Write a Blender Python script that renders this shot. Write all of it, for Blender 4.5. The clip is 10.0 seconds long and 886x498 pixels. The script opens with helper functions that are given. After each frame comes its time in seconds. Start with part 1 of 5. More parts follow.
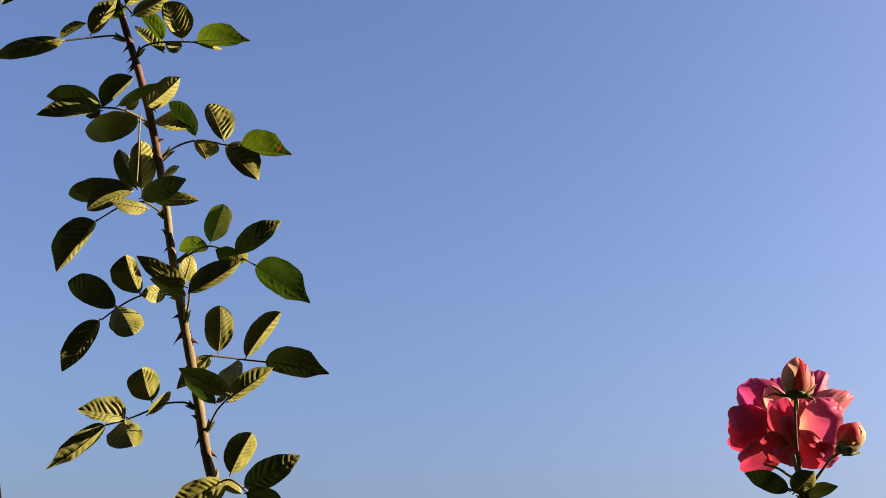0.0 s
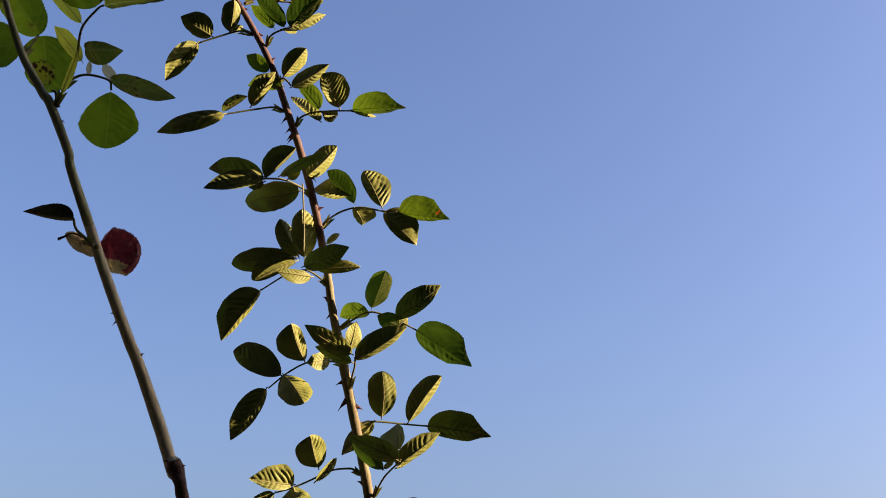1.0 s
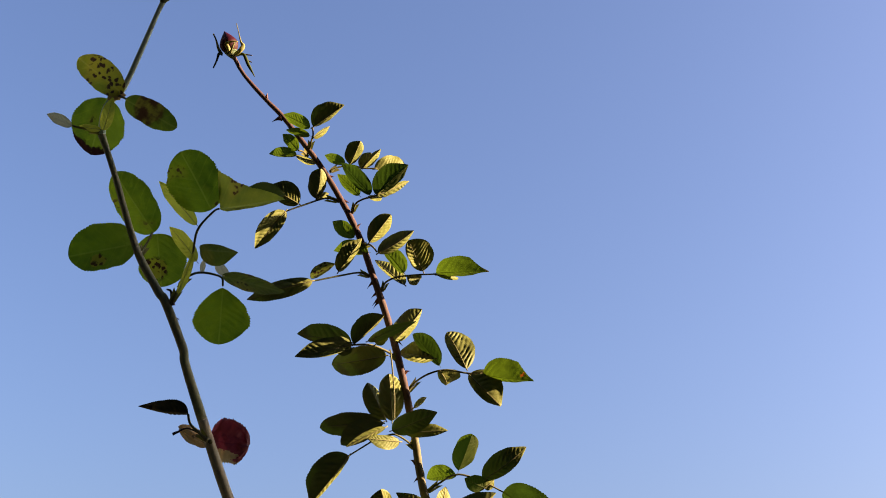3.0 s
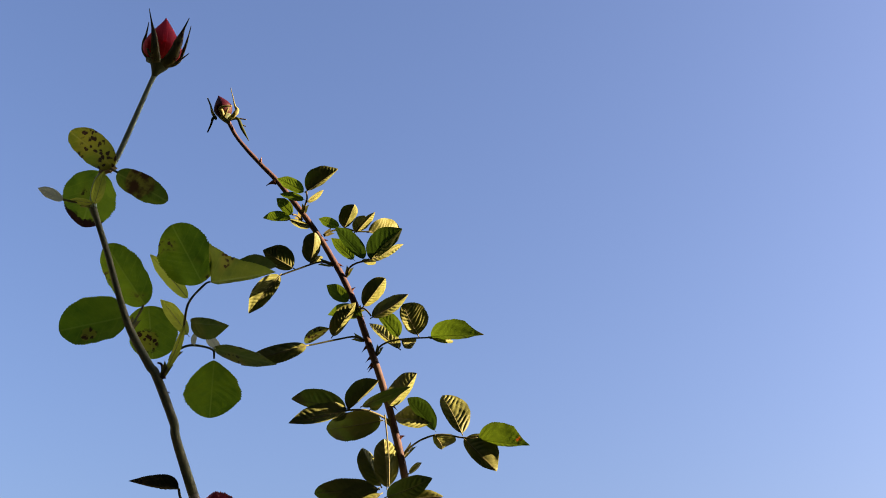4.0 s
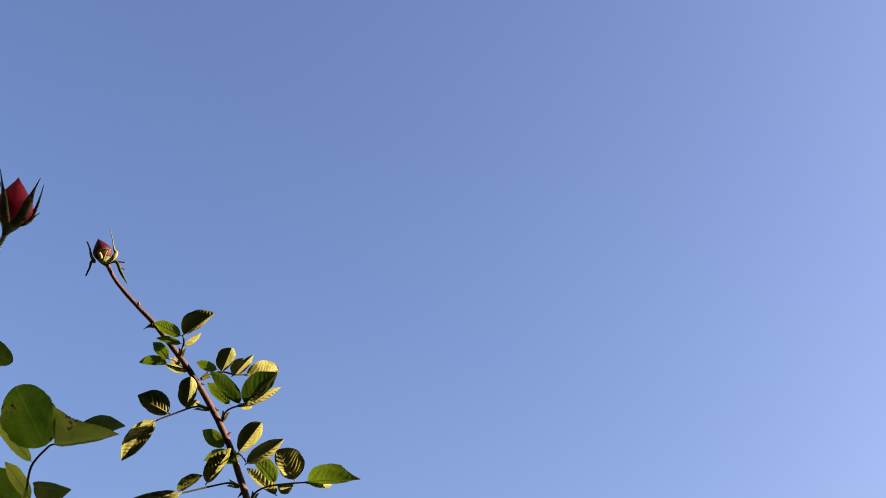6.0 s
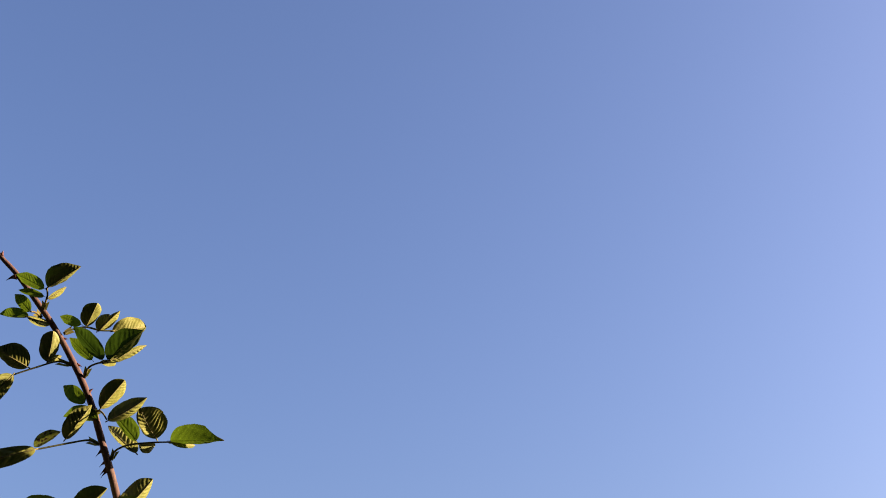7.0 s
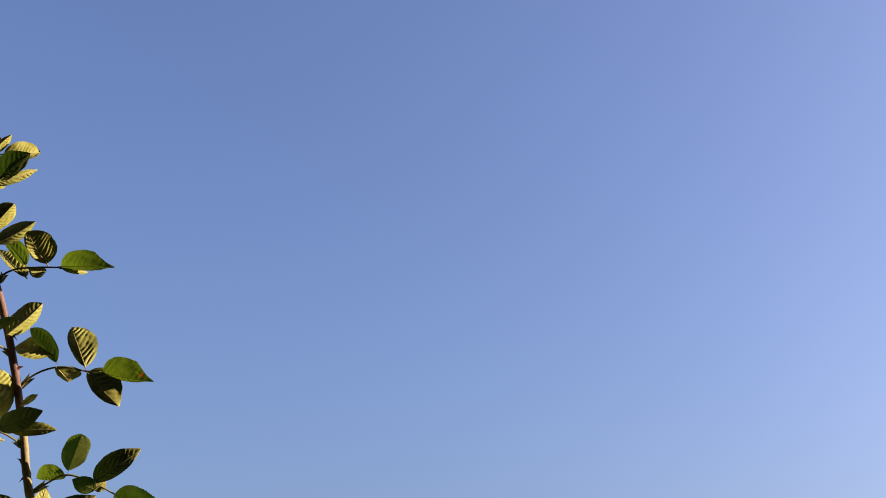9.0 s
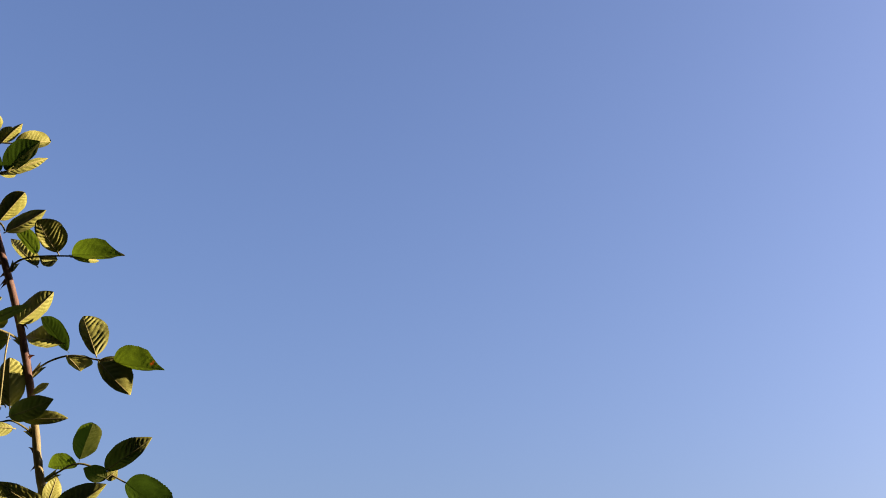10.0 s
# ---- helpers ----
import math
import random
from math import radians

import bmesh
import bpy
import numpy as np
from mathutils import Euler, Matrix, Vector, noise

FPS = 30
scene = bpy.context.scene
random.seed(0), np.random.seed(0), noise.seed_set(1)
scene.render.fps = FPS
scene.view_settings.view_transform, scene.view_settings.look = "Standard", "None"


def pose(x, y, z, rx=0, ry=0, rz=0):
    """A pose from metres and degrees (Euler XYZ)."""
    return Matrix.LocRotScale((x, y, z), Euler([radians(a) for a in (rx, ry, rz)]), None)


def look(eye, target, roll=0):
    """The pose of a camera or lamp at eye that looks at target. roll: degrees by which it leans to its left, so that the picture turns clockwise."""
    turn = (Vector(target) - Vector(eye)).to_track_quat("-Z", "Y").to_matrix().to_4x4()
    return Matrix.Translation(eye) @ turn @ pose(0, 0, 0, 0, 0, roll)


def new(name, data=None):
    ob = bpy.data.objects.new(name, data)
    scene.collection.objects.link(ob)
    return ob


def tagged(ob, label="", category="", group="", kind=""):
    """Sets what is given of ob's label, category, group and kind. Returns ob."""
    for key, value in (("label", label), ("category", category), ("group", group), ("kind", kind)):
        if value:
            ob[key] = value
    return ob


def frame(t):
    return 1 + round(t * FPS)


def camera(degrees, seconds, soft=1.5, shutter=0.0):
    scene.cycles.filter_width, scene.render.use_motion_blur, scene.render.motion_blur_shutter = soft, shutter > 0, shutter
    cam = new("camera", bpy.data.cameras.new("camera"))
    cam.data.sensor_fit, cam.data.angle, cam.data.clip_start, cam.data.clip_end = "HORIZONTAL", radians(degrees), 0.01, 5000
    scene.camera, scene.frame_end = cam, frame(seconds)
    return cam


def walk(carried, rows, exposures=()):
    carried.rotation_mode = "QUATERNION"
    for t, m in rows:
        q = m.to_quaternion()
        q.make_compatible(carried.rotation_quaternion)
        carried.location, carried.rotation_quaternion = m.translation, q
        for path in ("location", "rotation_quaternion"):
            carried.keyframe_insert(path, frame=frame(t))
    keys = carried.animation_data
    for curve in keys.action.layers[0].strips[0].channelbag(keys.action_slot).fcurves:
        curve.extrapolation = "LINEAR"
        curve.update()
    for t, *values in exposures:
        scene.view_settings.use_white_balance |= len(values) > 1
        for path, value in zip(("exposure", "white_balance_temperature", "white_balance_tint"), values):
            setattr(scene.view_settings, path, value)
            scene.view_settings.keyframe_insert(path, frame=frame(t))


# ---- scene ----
cam = camera(42.0, 10.0, 0.95)
PATH = [
    (0, (0.002, -0.022, 1.522), (-0.003, 1.851, 2.224), 0.9),
    (0.1, (-0.005, -0.022, 1.525), (-0.005, 1.85, 2.225), 0.9),
    (0.3, (-0.02, -0.027, 1.53), (-0.029, 1.845, 2.231), 0.9),
    (0.5, (-0.036, -0.028, 1.537), (-0.06, 1.843, 2.243), 0.8),
    (0.7, (-0.052, -0.03, 1.539), (-0.111, 1.833, 2.266), 0.8),
    (0.9, (-0.067, -0.033, 1.54), (-0.156, 1.821, 2.285), 0.6),
    (1, (-0.075, -0.034, 1.541), (-0.175, 1.816, 2.294), 0.6),
    (1.1, (-0.08, -0.036, 1.544), (-0.2, 1.812, 2.301), 0.7),
    (1.3, (-0.089, -0.04, 1.548), (-0.235, 1.803, 2.309), 0.7),
    (1.5, (-0.097, -0.045, 1.557), (-0.26, 1.793, 2.328), 0.7),
    (1.7, (-0.102, -0.049, 1.565), (-0.27, 1.787, 2.345), 0.7),
    (1.9, (-0.108, -0.056, 1.571), (-0.276, 1.777, 2.347), 0.7),
    (2, (-0.112, -0.061, 1.575), (-0.267, 1.771, 2.362), 0.7),
    (2.1, (-0.115, -0.062, 1.58), (-0.255, 1.768, 2.375), 0.6),
    (2.3, (-0.122, -0.066, 1.581), (-0.245, 1.761, 2.39), 0.9),
    (2.5, (-0.126, -0.069, 1.585), (-0.24, 1.756, 2.395), 0.7),
    (2.6, (-0.128, -0.07, 1.587), (-0.235, 1.751, 2.403), 0.7),
    (2.7, (-0.126, -0.073, 1.591), (-0.242, 1.744, 2.419), 0.6),
    (3.8, (-0.121, -0.087, 1.613), (-0.255, 1.691, 2.52), 0.1),
    (3.9, (-0.118, -0.087, 1.616), (-0.248, 1.688, 2.526), -0.1),
    (4, (-0.117, -0.087, 1.618), (-0.246, 1.685, 2.537), -0.0),
    (4.2, (-0.112, -0.089, 1.624), (-0.227, 1.674, 2.569), -0.3),
    (4.3, (-0.109, -0.091, 1.626), (-0.219, 1.667, 2.575), -0.4),
    (4.5, (-0.105, -0.094, 1.632), (-0.231, 1.655, 2.594), -0.4),
    (4.7, (-0.101, -0.096, 1.638), (-0.23, 1.645, 2.602), -0.4),
    (5, (-0.093, -0.101, 1.645), (-0.206, 1.629, 2.641), -0.6),
    (5.1, (-0.09, -0.101, 1.646), (-0.186, 1.625, 2.65), -0.6),
    (5.2, (-0.085, -0.103, 1.646), (-0.174, 1.62, 2.659), -0.8),
    (6.3, (-0.039, -0.103, 1.648), (-0.092, 1.588, 2.716), -1.4),
    (6.5, (-0.033, -0.1, 1.649), (-0.059, 1.594, 2.712), -0.9),
    (6.6, (-0.03, -0.102, 1.649), (-0.034, 1.599, 2.699), -1.2),
    (6.8, (-0.027, -0.101, 1.65), (0.023, 1.613, 2.682), -1.4),
    (7, (-0.024, -0.102, 1.651), (0.075, 1.626, 2.653), -1.6),
    (7.2, (-0.017, -0.103, 1.649), (0.113, 1.64, 2.618), -1.3),
    (7.3, (-0.013, -0.103, 1.648), (0.126, 1.648, 2.596), -1.2),
    (7.5, (-0.007, -0.1, 1.648), (0.149, 1.666, 2.575), -1.1),
    (7.7, (0.004, -0.097, 1.646), (0.162, 1.681, 2.544), -0.9),
    (7.9, (0.015, -0.095, 1.643), (0.168, 1.694, 2.521), -0.6),
    (8, (0.021, -0.095, 1.641), (0.164, 1.7, 2.511), -0.5),
    (8.1, (0.026, -0.092, 1.639), (0.167, 1.707, 2.499), -0.3),
    (8.3, (0.036, -0.087, 1.636), (0.16, 1.72, 2.478), 0.1),
    (8.5, (0.047, -0.081, 1.633), (0.153, 1.734, 2.466), 0.1),
    (8.7, (0.056, -0.078, 1.629), (0.152, 1.739, 2.461), 0.1),
    (9, (0.067, -0.073, 1.624), (0.141, 1.747, 2.449), 0.4),
    (9.1, (0.069, -0.072, 1.623), (0.13, 1.748, 2.448), 0.4),
    (9.2, (0.066, -0.064, 1.623), (0.08, 1.756, 2.417), 1.2),
    (9.3, (0.068, -0.064, 1.622), (0.074, 1.757, 2.422), 1.4),
    (9.4, (0.07, -0.062, 1.621), (0.076, 1.759, 2.431), 1.5),
    (9.5, (0.073, -0.062, 1.621), (0.091, 1.759, 2.449), 1.3),
    (9.6, (0.076, -0.063, 1.62), (0.101, 1.758, 2.443), 1.1),
    (9.7, (0.078, -0.061, 1.621), (0.102, 1.76, 2.445), 0.9),
    (9.9, (0.083, -0.06, 1.619), (0.099, 1.761, 2.446), 0.8),
    (10, (0.085, -0.059, 1.618), (0.098, 1.762, 2.445), 0.8),
]
EXPOSURES = [(t, 2.04 + more, kelvin, 30) for t, more, kelvin in ((0.0, 0.00, 6700), (1.0, 0.13, 6850), (2.0, 0.25, 7020), (2.7, 0.26, 7040), (4.5, 0.27, 6980), (6.5, 0.18, 6850), (8.0, -0.10, 6680), (9.0, -0.02, 6720), (10.0, 0.04, 6760))]
walk(cam, [(t, look(eye, target, roll)) for t, eye, target, roll in PATH], EXPOSURES)

# ---- daylight: low evening sun from the east side of the bed ----
SUN_TURN, SUN_HEIGHT = 86.0, 17.0   # degrees from +y towards +x, and above the horizon
world = bpy.data.worlds.new("sky")
scene.world = world
world.use_nodes = True
wn = world.node_tree
sky = wn.nodes.new("ShaderNodeTexSky")
sky.sky_type = "NISHITA"
sky.sun_disc = False
sky.sun_elevation, sky.sun_rotation = radians(SUN_HEIGHT), radians(SUN_TURN)
sky.altitude, sky.air_density, sky.dust_density, sky.ozone_density = 100, 1.15, 4.6, 5.2
wn.links.new(sky.outputs[0], wn.nodes["Background"].inputs[0])
wn.nodes["Background"].inputs[1].default_value = 0.058
sun_data = bpy.data.lights.new("sun", "SUN")
sun_data.energy, sun_data.angle, sun_data.color = 5.0, radians(0.5), (1.0, 0.80, 0.50)
sun = new("sun", sun_data)
_e, _a = radians(SUN_HEIGHT), radians(SUN_TURN)
SUN_DIR = Vector((math.cos(_e) * math.sin(_a), math.cos(_e) * math.cos(_a), math.sin(_e)))
sun.matrix_world = look(SUN_DIR * 20, (0, 0, 0))


# ---- materials ----
class Nodes:
    """Short hand for building a node material."""

    def __init__(self, name):
        self.mat = bpy.data.materials.new(name)
        self.mat.use_nodes = True
        self.tree = self.mat.node_tree
        self.tree.nodes.clear()
        self.out = self.add("OutputMaterial")

    def add(self, kind, **inputs):
        node = self.tree.nodes.new("ShaderNode" + kind)
        for key, value in inputs.items():
            slot = node.inputs[int(key[1:])] if key[0] == "i" and key[1:].isdigit() else node.inputs[key.replace("_", " ")]
            self.put(slot, value)
        return node

    def put(self, slot, value):
        if hasattr(value, "is_linked"):
            self.tree.links.new(value, slot)
        elif isinstance(value, bpy.types.Node):
            self.tree.links.new(value.outputs[0], slot)
        elif isinstance(value, tuple) and len(value) == 3 and slot.type == "RGBA":
            slot.default_value = (*value, 1)
        else:
            slot.default_value = value

    def math(self, op, a, b=0.0, c=0.0):
        node = self.add("Math", i0=a, i1=b, i2=c)
        node.operation = op
        return node

    def mix(self, fac, a, b):
        node = self.tree.nodes.new("ShaderNodeMix")
        node.data_type = "RGBA"
        self.put(node.inputs[0], fac)
        self.put(node.inputs[6], a)
        self.put(node.inputs[7], b)
        return node.outputs[2]

    def ramp(self, fac, low, high):
        node = self.add("MapRange", i0=fac, i1=low, i2=high)
        node.interpolation_type = "SMOOTHSTEP"
        return node.outputs[0]

    def done(self, shader):
        self.tree.links.new(shader.outputs[0], self.out.inputs[0])
        return self.mat


def leaf_material(name, under, through_light, vein, spots=0.0, spot_colour=(0.035, 0.02, 0.012), see=0.35, gloss=0.45, scorch=0.0, pale_rib=False, cluster=None, solid=False):
    """A leaf blade: x across, y along the blade, in metres."""
    n = Nodes(name)
    pos = n.add("TexCoord").outputs["Object"]
    xyz = n.add("SeparateXYZ", i0=pos)
    rnd = n.add("ObjectInfo").outputs["Random"]
    shift = n.add("VectorMath", i0=pos, i1=n.add("CombineXYZ", i0=n.math("MULTIPLY", rnd, 7.0), i1=n.math("MULTIPLY", rnd, 3.0)))
    shift = shift.outputs[0]
    ax = n.math("ABSOLUTE", xyz.outputs[0])
    wob = n.add("TexNoise", Vector=shift, Scale=90.0, Detail=2.0)
    # side veins run forward from the midrib
    run = n.math("SUBTRACT", xyz.outputs[1], n.math("MULTIPLY", ax, 0.75))
    run = n.math("ADD", run, n.math("MULTIPLY", wob, 0.003))
    saw = n.math("PINGPONG", n.math("MULTIPLY", run, 150.0), 0.5)
    side_vein = n.math("SUBTRACT", 1.0, n.ramp(saw, 0.0, 0.09))
    rib = n.math("SUBTRACT", 1.0, n.ramp(ax, 0.0002, 0.0007))
    veins = n.math("MAXIMUM", n.math("MULTIPLY", side_vein, 0.15), n.math("MULTIPLY", rib, 0.6))
    net = n.add("TexVoronoi", Vector=shift, Scale=420.0)
    net.feature = "DISTANCE_TO_EDGE"
    netline = n.math("SUBTRACT", 1.0, n.ramp(net, 0.0, 0.09))
    veins2 = n.math("MAXIMUM", veins, n.math("MULTIPLY", netline, 0.12))
    blotch = n.add("TexNoise", Vector=shift, Scale=38.0, Detail=4.0, Roughness=0.62)
    fine = n.add("TexNoise", Vector=shift, Scale=420.0, Detail=3.0)
    cloud = n.add("TexNoise", Vector=shift, Scale=16.0, Detail=2.0)
    tone = n.math("ADD", n.math("MULTIPLY", n.ramp(blotch, 0.3, 0.72), 0.3), n.math("ADD", n.math("MULTIPLY", rnd, 0.35), n.math("MULTIPLY", n.ramp(cloud, 0.35, 0.65), 0.35)))
    dark = tuple(0.62 * c for c in under)
    warm = (under[0] * 1.25, under[1] * 1.12, under[2] * 0.8)
    base = n.mix(tone, dark, warm)
    base = n.mix(n.math("MULTIPLY", fine, 0.35), base, under)
    base = n.mix(veins2, base, vein)
    deep = tuple(0.45 * c for c in through_light)
    if pale_rib:
        # one half painted yellower, as the fold would light it; margin stays deeper green
        lit_half = n.ramp(n.math("MULTIPLY", xyz.outputs[0], n.math("SUBTRACT", n.math("GREATER_THAN", rnd, 0.5), 0.5)), -0.003, 0.003)
        tone = n.math("ADD", n.math("MULTIPLY", tone, 0.6), n.math("MULTIPLY", lit_half, 0.42))
        mottle = n.add("TexNoise", Vector=shift, Scale=120.0, Detail=4.0, Roughness=0.7)
        tone = n.math("ADD", tone, n.math("MULTIPLY", n.math("SUBTRACT", mottle, 0.5), 1.15))
        tone.use_clamp = True
        trans = n.mix(tone, (deep[0] * 0.62, deep[1] * 0.9, deep[2]), (through_light[0] * 1.15, through_light[1] * 1.1, through_light[2]))
        trans = n.mix(n.math("MULTIPLY", side_vein, 0.22), trans, (through_light[0] * 1.1, through_light[1], through_light[2] * 1.6))
        trans = n.mix(n.math("MULTIPLY", netline, 0.16), trans, deep)
        trans = n.mix(n.math("MULTIPLY", rib, 0.28), trans, (through_light[0] * 1.4, through_light[1] * 1.25, through_light[2] * 3))
    else:
        trans = n.mix(tone, deep, through_light)
        trans = n.mix(n.math("MULTIPLY", veins2, 0.55), trans, tuple(0.45 * c for c in through_light))
    if spots:
        far = n.add("TexNoise", Vector=shift, Scale=46.0, Detail=1.0)
        bend = n.add("TexNoise", Vector=shift, Scale=260.0, Detail=2.0)
        dots = n.add("TexVoronoi", Vector=n.add("VectorMath", i0=shift, i1=n.add("VectorMath", i0=bend.outputs["Color"], i1=(0.0042, 0.0042, 0.0)).outputs[0]).outputs[0], Scale=330.0)
        for node in n.tree.nodes:
            if node.bl_idname == "ShaderNodeVectorMath" and node.operation == "ADD" and not node.inputs[1].is_linked:
                node.operation = "MULTIPLY"
        group_here = n.ramp(far, 0.66 - 0.2 * spots, 0.70 - 0.18 * spots)
        if cluster:
            away = n.add("VectorMath", i0=pos, i1=(cluster[0], cluster[1], 0.0))
            away.operation = "DISTANCE"
            flat = n.math("ADD", away.outputs["Value"], n.math("MULTIPLY", n.math("SUBTRACT", bend, 0.5), 0.004))
            group_here = n.math("SUBTRACT", 1.0, n.ramp(flat, cluster[2] * 0.7, cluster[2]))
            cloud = n.math("ADD", group_here, 1.0)
            far = n.math("MULTIPLY", group_here, 0.72)
        mask = n.math("MULTIPLY", group_here, n.math("SUBTRACT", 1.0, n.ramp(dots, 0.30, 0.50)))
        mask = n.math("MULTIPLY", mask, n.ramp(cloud, 0.30, 0.45))
        if solid:
            mask = n.math("MULTIPLY", group_here, n.ramp(n.add("TexNoise", Vector=shift, Scale=150.0, Detail=3.0), 0.36, 0.56))
        halo = n.math("MULTIPLY", n.ramp(far, 0.60 - 0.2 * spots, 0.74 - 0.16 * spots), 0.42 if cluster else 0.45)
        base = n.mix(halo, base, (0.22, 0.16, 0.04))
        base = n.mix(mask, base, spot_colour)
        trans = n.mix(halo, trans, (through_light[0] * 1.25, through_light[1] * (0.5 if cluster else 0.85), through_light[2]))
        trans = n.mix(mask, trans, tuple(0.6 * c for c in spot_colour))
    if scorch:
        burn = n.ramp(n.math("ADD", xyz.outputs[1], n.math("MULTIPLY", n.math("SUBTRACT", blotch, 0.5), 0.07)), scorch, scorch + 0.003)
        base = n.mix(burn, base, (0.03, 0.012, 0.010))
        trans = n.mix(burn, trans, (0.025, 0.009, 0.006))
    bump = n.add("Bump", Strength=0.35, Distance=0.0006, Height=n.math("ADD", n.math("MULTIPLY", veins2, 0.8), n.math("MULTIPLY", fine, 0.5)))
    skin = n.add("BsdfPrincipled", Base_Color=base, Roughness=n.math("ADD", gloss, n.math("MULTIPLY", blotch, 0.2)), Normal=bump)
    skin.inputs["Specular IOR Level"].default_value = 0.16
    glow = n.add("BsdfTranslucent", Color=trans, Normal=bump)
    return n.done(n.add("MixShader", i0=see, i1=skin, i2=glow))


leaf_olive = leaf_material("rose leaf, pale olive underside", (0.172, 0.204, 0.056), (0.018, 0.062, 0.004), (0.25, 0.245, 0.09), see=0.08)
# leaf_green to leaf_flecked: one leaf, its backlight set by hand in the colours
leaf_green = leaf_material("rose leaf, backlit dim green", (0.045, 0.062, 0.013), (0.028, 0.062, 0.005), (0.10, 0.13, 0.03), see=0.5)
leaf_mid = leaf_material("rose leaf, backlit mid green", (0.050, 0.070, 0.015), (0.100, 0.175, 0.010), (0.10, 0.13, 0.03), see=0.5)
leaf_bright = leaf_material("rose leaf, bright green against the sun", (0.055, 0.078, 0.016), (0.088, 0.158, 0.008), (0.10, 0.13, 0.03), spots=0.15, spot_colour=(0.16, 0.05, 0.01), see=0.5)
leaf_flecked = leaf_material("rose leaf, bright green with an orange fleck", (0.055, 0.078, 0.016), (0.095, 0.165, 0.008), (0.10, 0.13, 0.03), spots=0.4, spot_colour=(0.42, 0.09, 0.010), see=0.5, cluster=(-0.0045, 0.0300, 0.0042))
leaf_broad = leaf_material("broad rose leaf", (0.055, 0.075, 0.016), (0.215, 0.340, 0.014), (0.14, 0.15, 0.04), spots=0.05, spot_colour=(0.09, 0.05, 0.018), see=0.6, pale_rib=True)
leaf_blackspot = leaf_material("heavily spotted yellowing rose leaf", (0.08, 0.085, 0.018), (0.42, 0.45, 0.03), (0.14, 0.15, 0.04), spots=0.85, spot_colour=(0.075, 0.034, 0.020), see=0.55, pale_rib=True)
leaf_cluster = leaf_material("rose leaf with a brown patch", (0.055, 0.075, 0.016), (0.22, 0.335, 0.014), (0.14, 0.15, 0.04), spots=0.3, spot_colour=(0.05, 0.018, 0.010), see=0.55, pale_rib=True, cluster=(0.0025, 0.021, 0.0090))
leaf_dotted = leaf_material("rose leaf with a few black spots", (0.055, 0.075, 0.016), (0.19, 0.325, 0.014), (0.14, 0.15, 0.04), spots=0.3, spot_colour=(0.04, 0.016, 0.010), see=0.55, pale_rib=True, cluster=(-0.0065, 0.0235, 0.0058))
leaf_scorched = leaf_material("scorched rose leaf", (0.06, 0.08, 0.018), (0.232, 0.361, 0.017), (0.14, 0.15, 0.04), spots=0.3, spot_colour=(0.05, 0.02, 0.010), see=0.55, scorch=0.0300, pale_rib=True)
leaf_dull = leaf_material("dull browned rose leaf", (0.05, 0.055, 0.02), (0.11, 0.16, 0.02), (0.08, 0.085, 0.03), spots=0.7, see=0.42, pale_rib=True)
leaf_browned = leaf_material("rose leaf browned in the middle", (0.06, 0.075, 0.02), (0.17, 0.25, 0.018), (0.10, 0.11, 0.03), spots=0.6, spot_colour=(0.07, 0.032, 0.012), see=0.5, pale_rib=True, cluster=(-0.002, 0.016, 0.0115), solid=True)
leaf_pale = leaf_material("greyish bract", (0.32, 0.31, 0.19), (0.52, 0.52, 0.28), (0.26, 0.25, 0.16), see=0.55)
leaf_yellow = leaf_material("yellow-green young leaf", (0.24, 0.26, 0.055), (0.50, 0.56, 0.05), (0.22, 0.22, 0.07), see=0.66)
leaf_fold = leaf_material("pale folded rose leaf", (0.17, 0.17, 0.05), (0.36, 0.42, 0.04), (0.16, 0.15, 0.06), spots=0.03, spot_colour=(0.10, 0.055, 0.02), see=0.55, pale_rib=True)
leaf_dry = leaf_material("withered leaf", (0.03, 0.03, 0.018), (0.03, 0.03, 0.012), (0.055, 0.05, 0.03), spots=0.5, see=0.2)
leaf_red = leaf_material("withered dark red leaf", (0.14, 0.034, 0.032), (0.38, 0.045, 0.05), (0.06, 0.014, 0.014), see=0.45)
leaf_tan = leaf_material("dry tan bract", (0.45, 0.30, 0.13), (0.62, 0.42, 0.14), (0.4, 0.28, 0.13), spots=0.2, see=0.45)


LEAF_LABELS = {leaf_blackspot: "yellowing leaflet with scattered black spots", leaf_cluster: "leaflet with a brown diseased patch", leaf_dotted: "broad leaflet with a few black spots", leaf_scorched: "leaflet with a scorched brown tip", leaf_dull: "dull browned leaflet", leaf_browned: "leaflet browned in the middle", leaf_pale: "small greyish bract", leaf_yellow: "yellow-green young leaflet", leaf_fold: "pale folded leaflet with brown flecks", leaf_dry: "dark shrivelled leaflet", leaf_tan: "dry tan bract", leaf_bright: "bright green leaflet against the sun", leaf_flecked: "bright green leaflet with an orange fleck"}
leaf_stipule = leaf_material("pale stipule", (0.24, 0.23, 0.07), (0.2, 0.22, 0.03), (0.25, 0.22, 0.08), see=0.3)


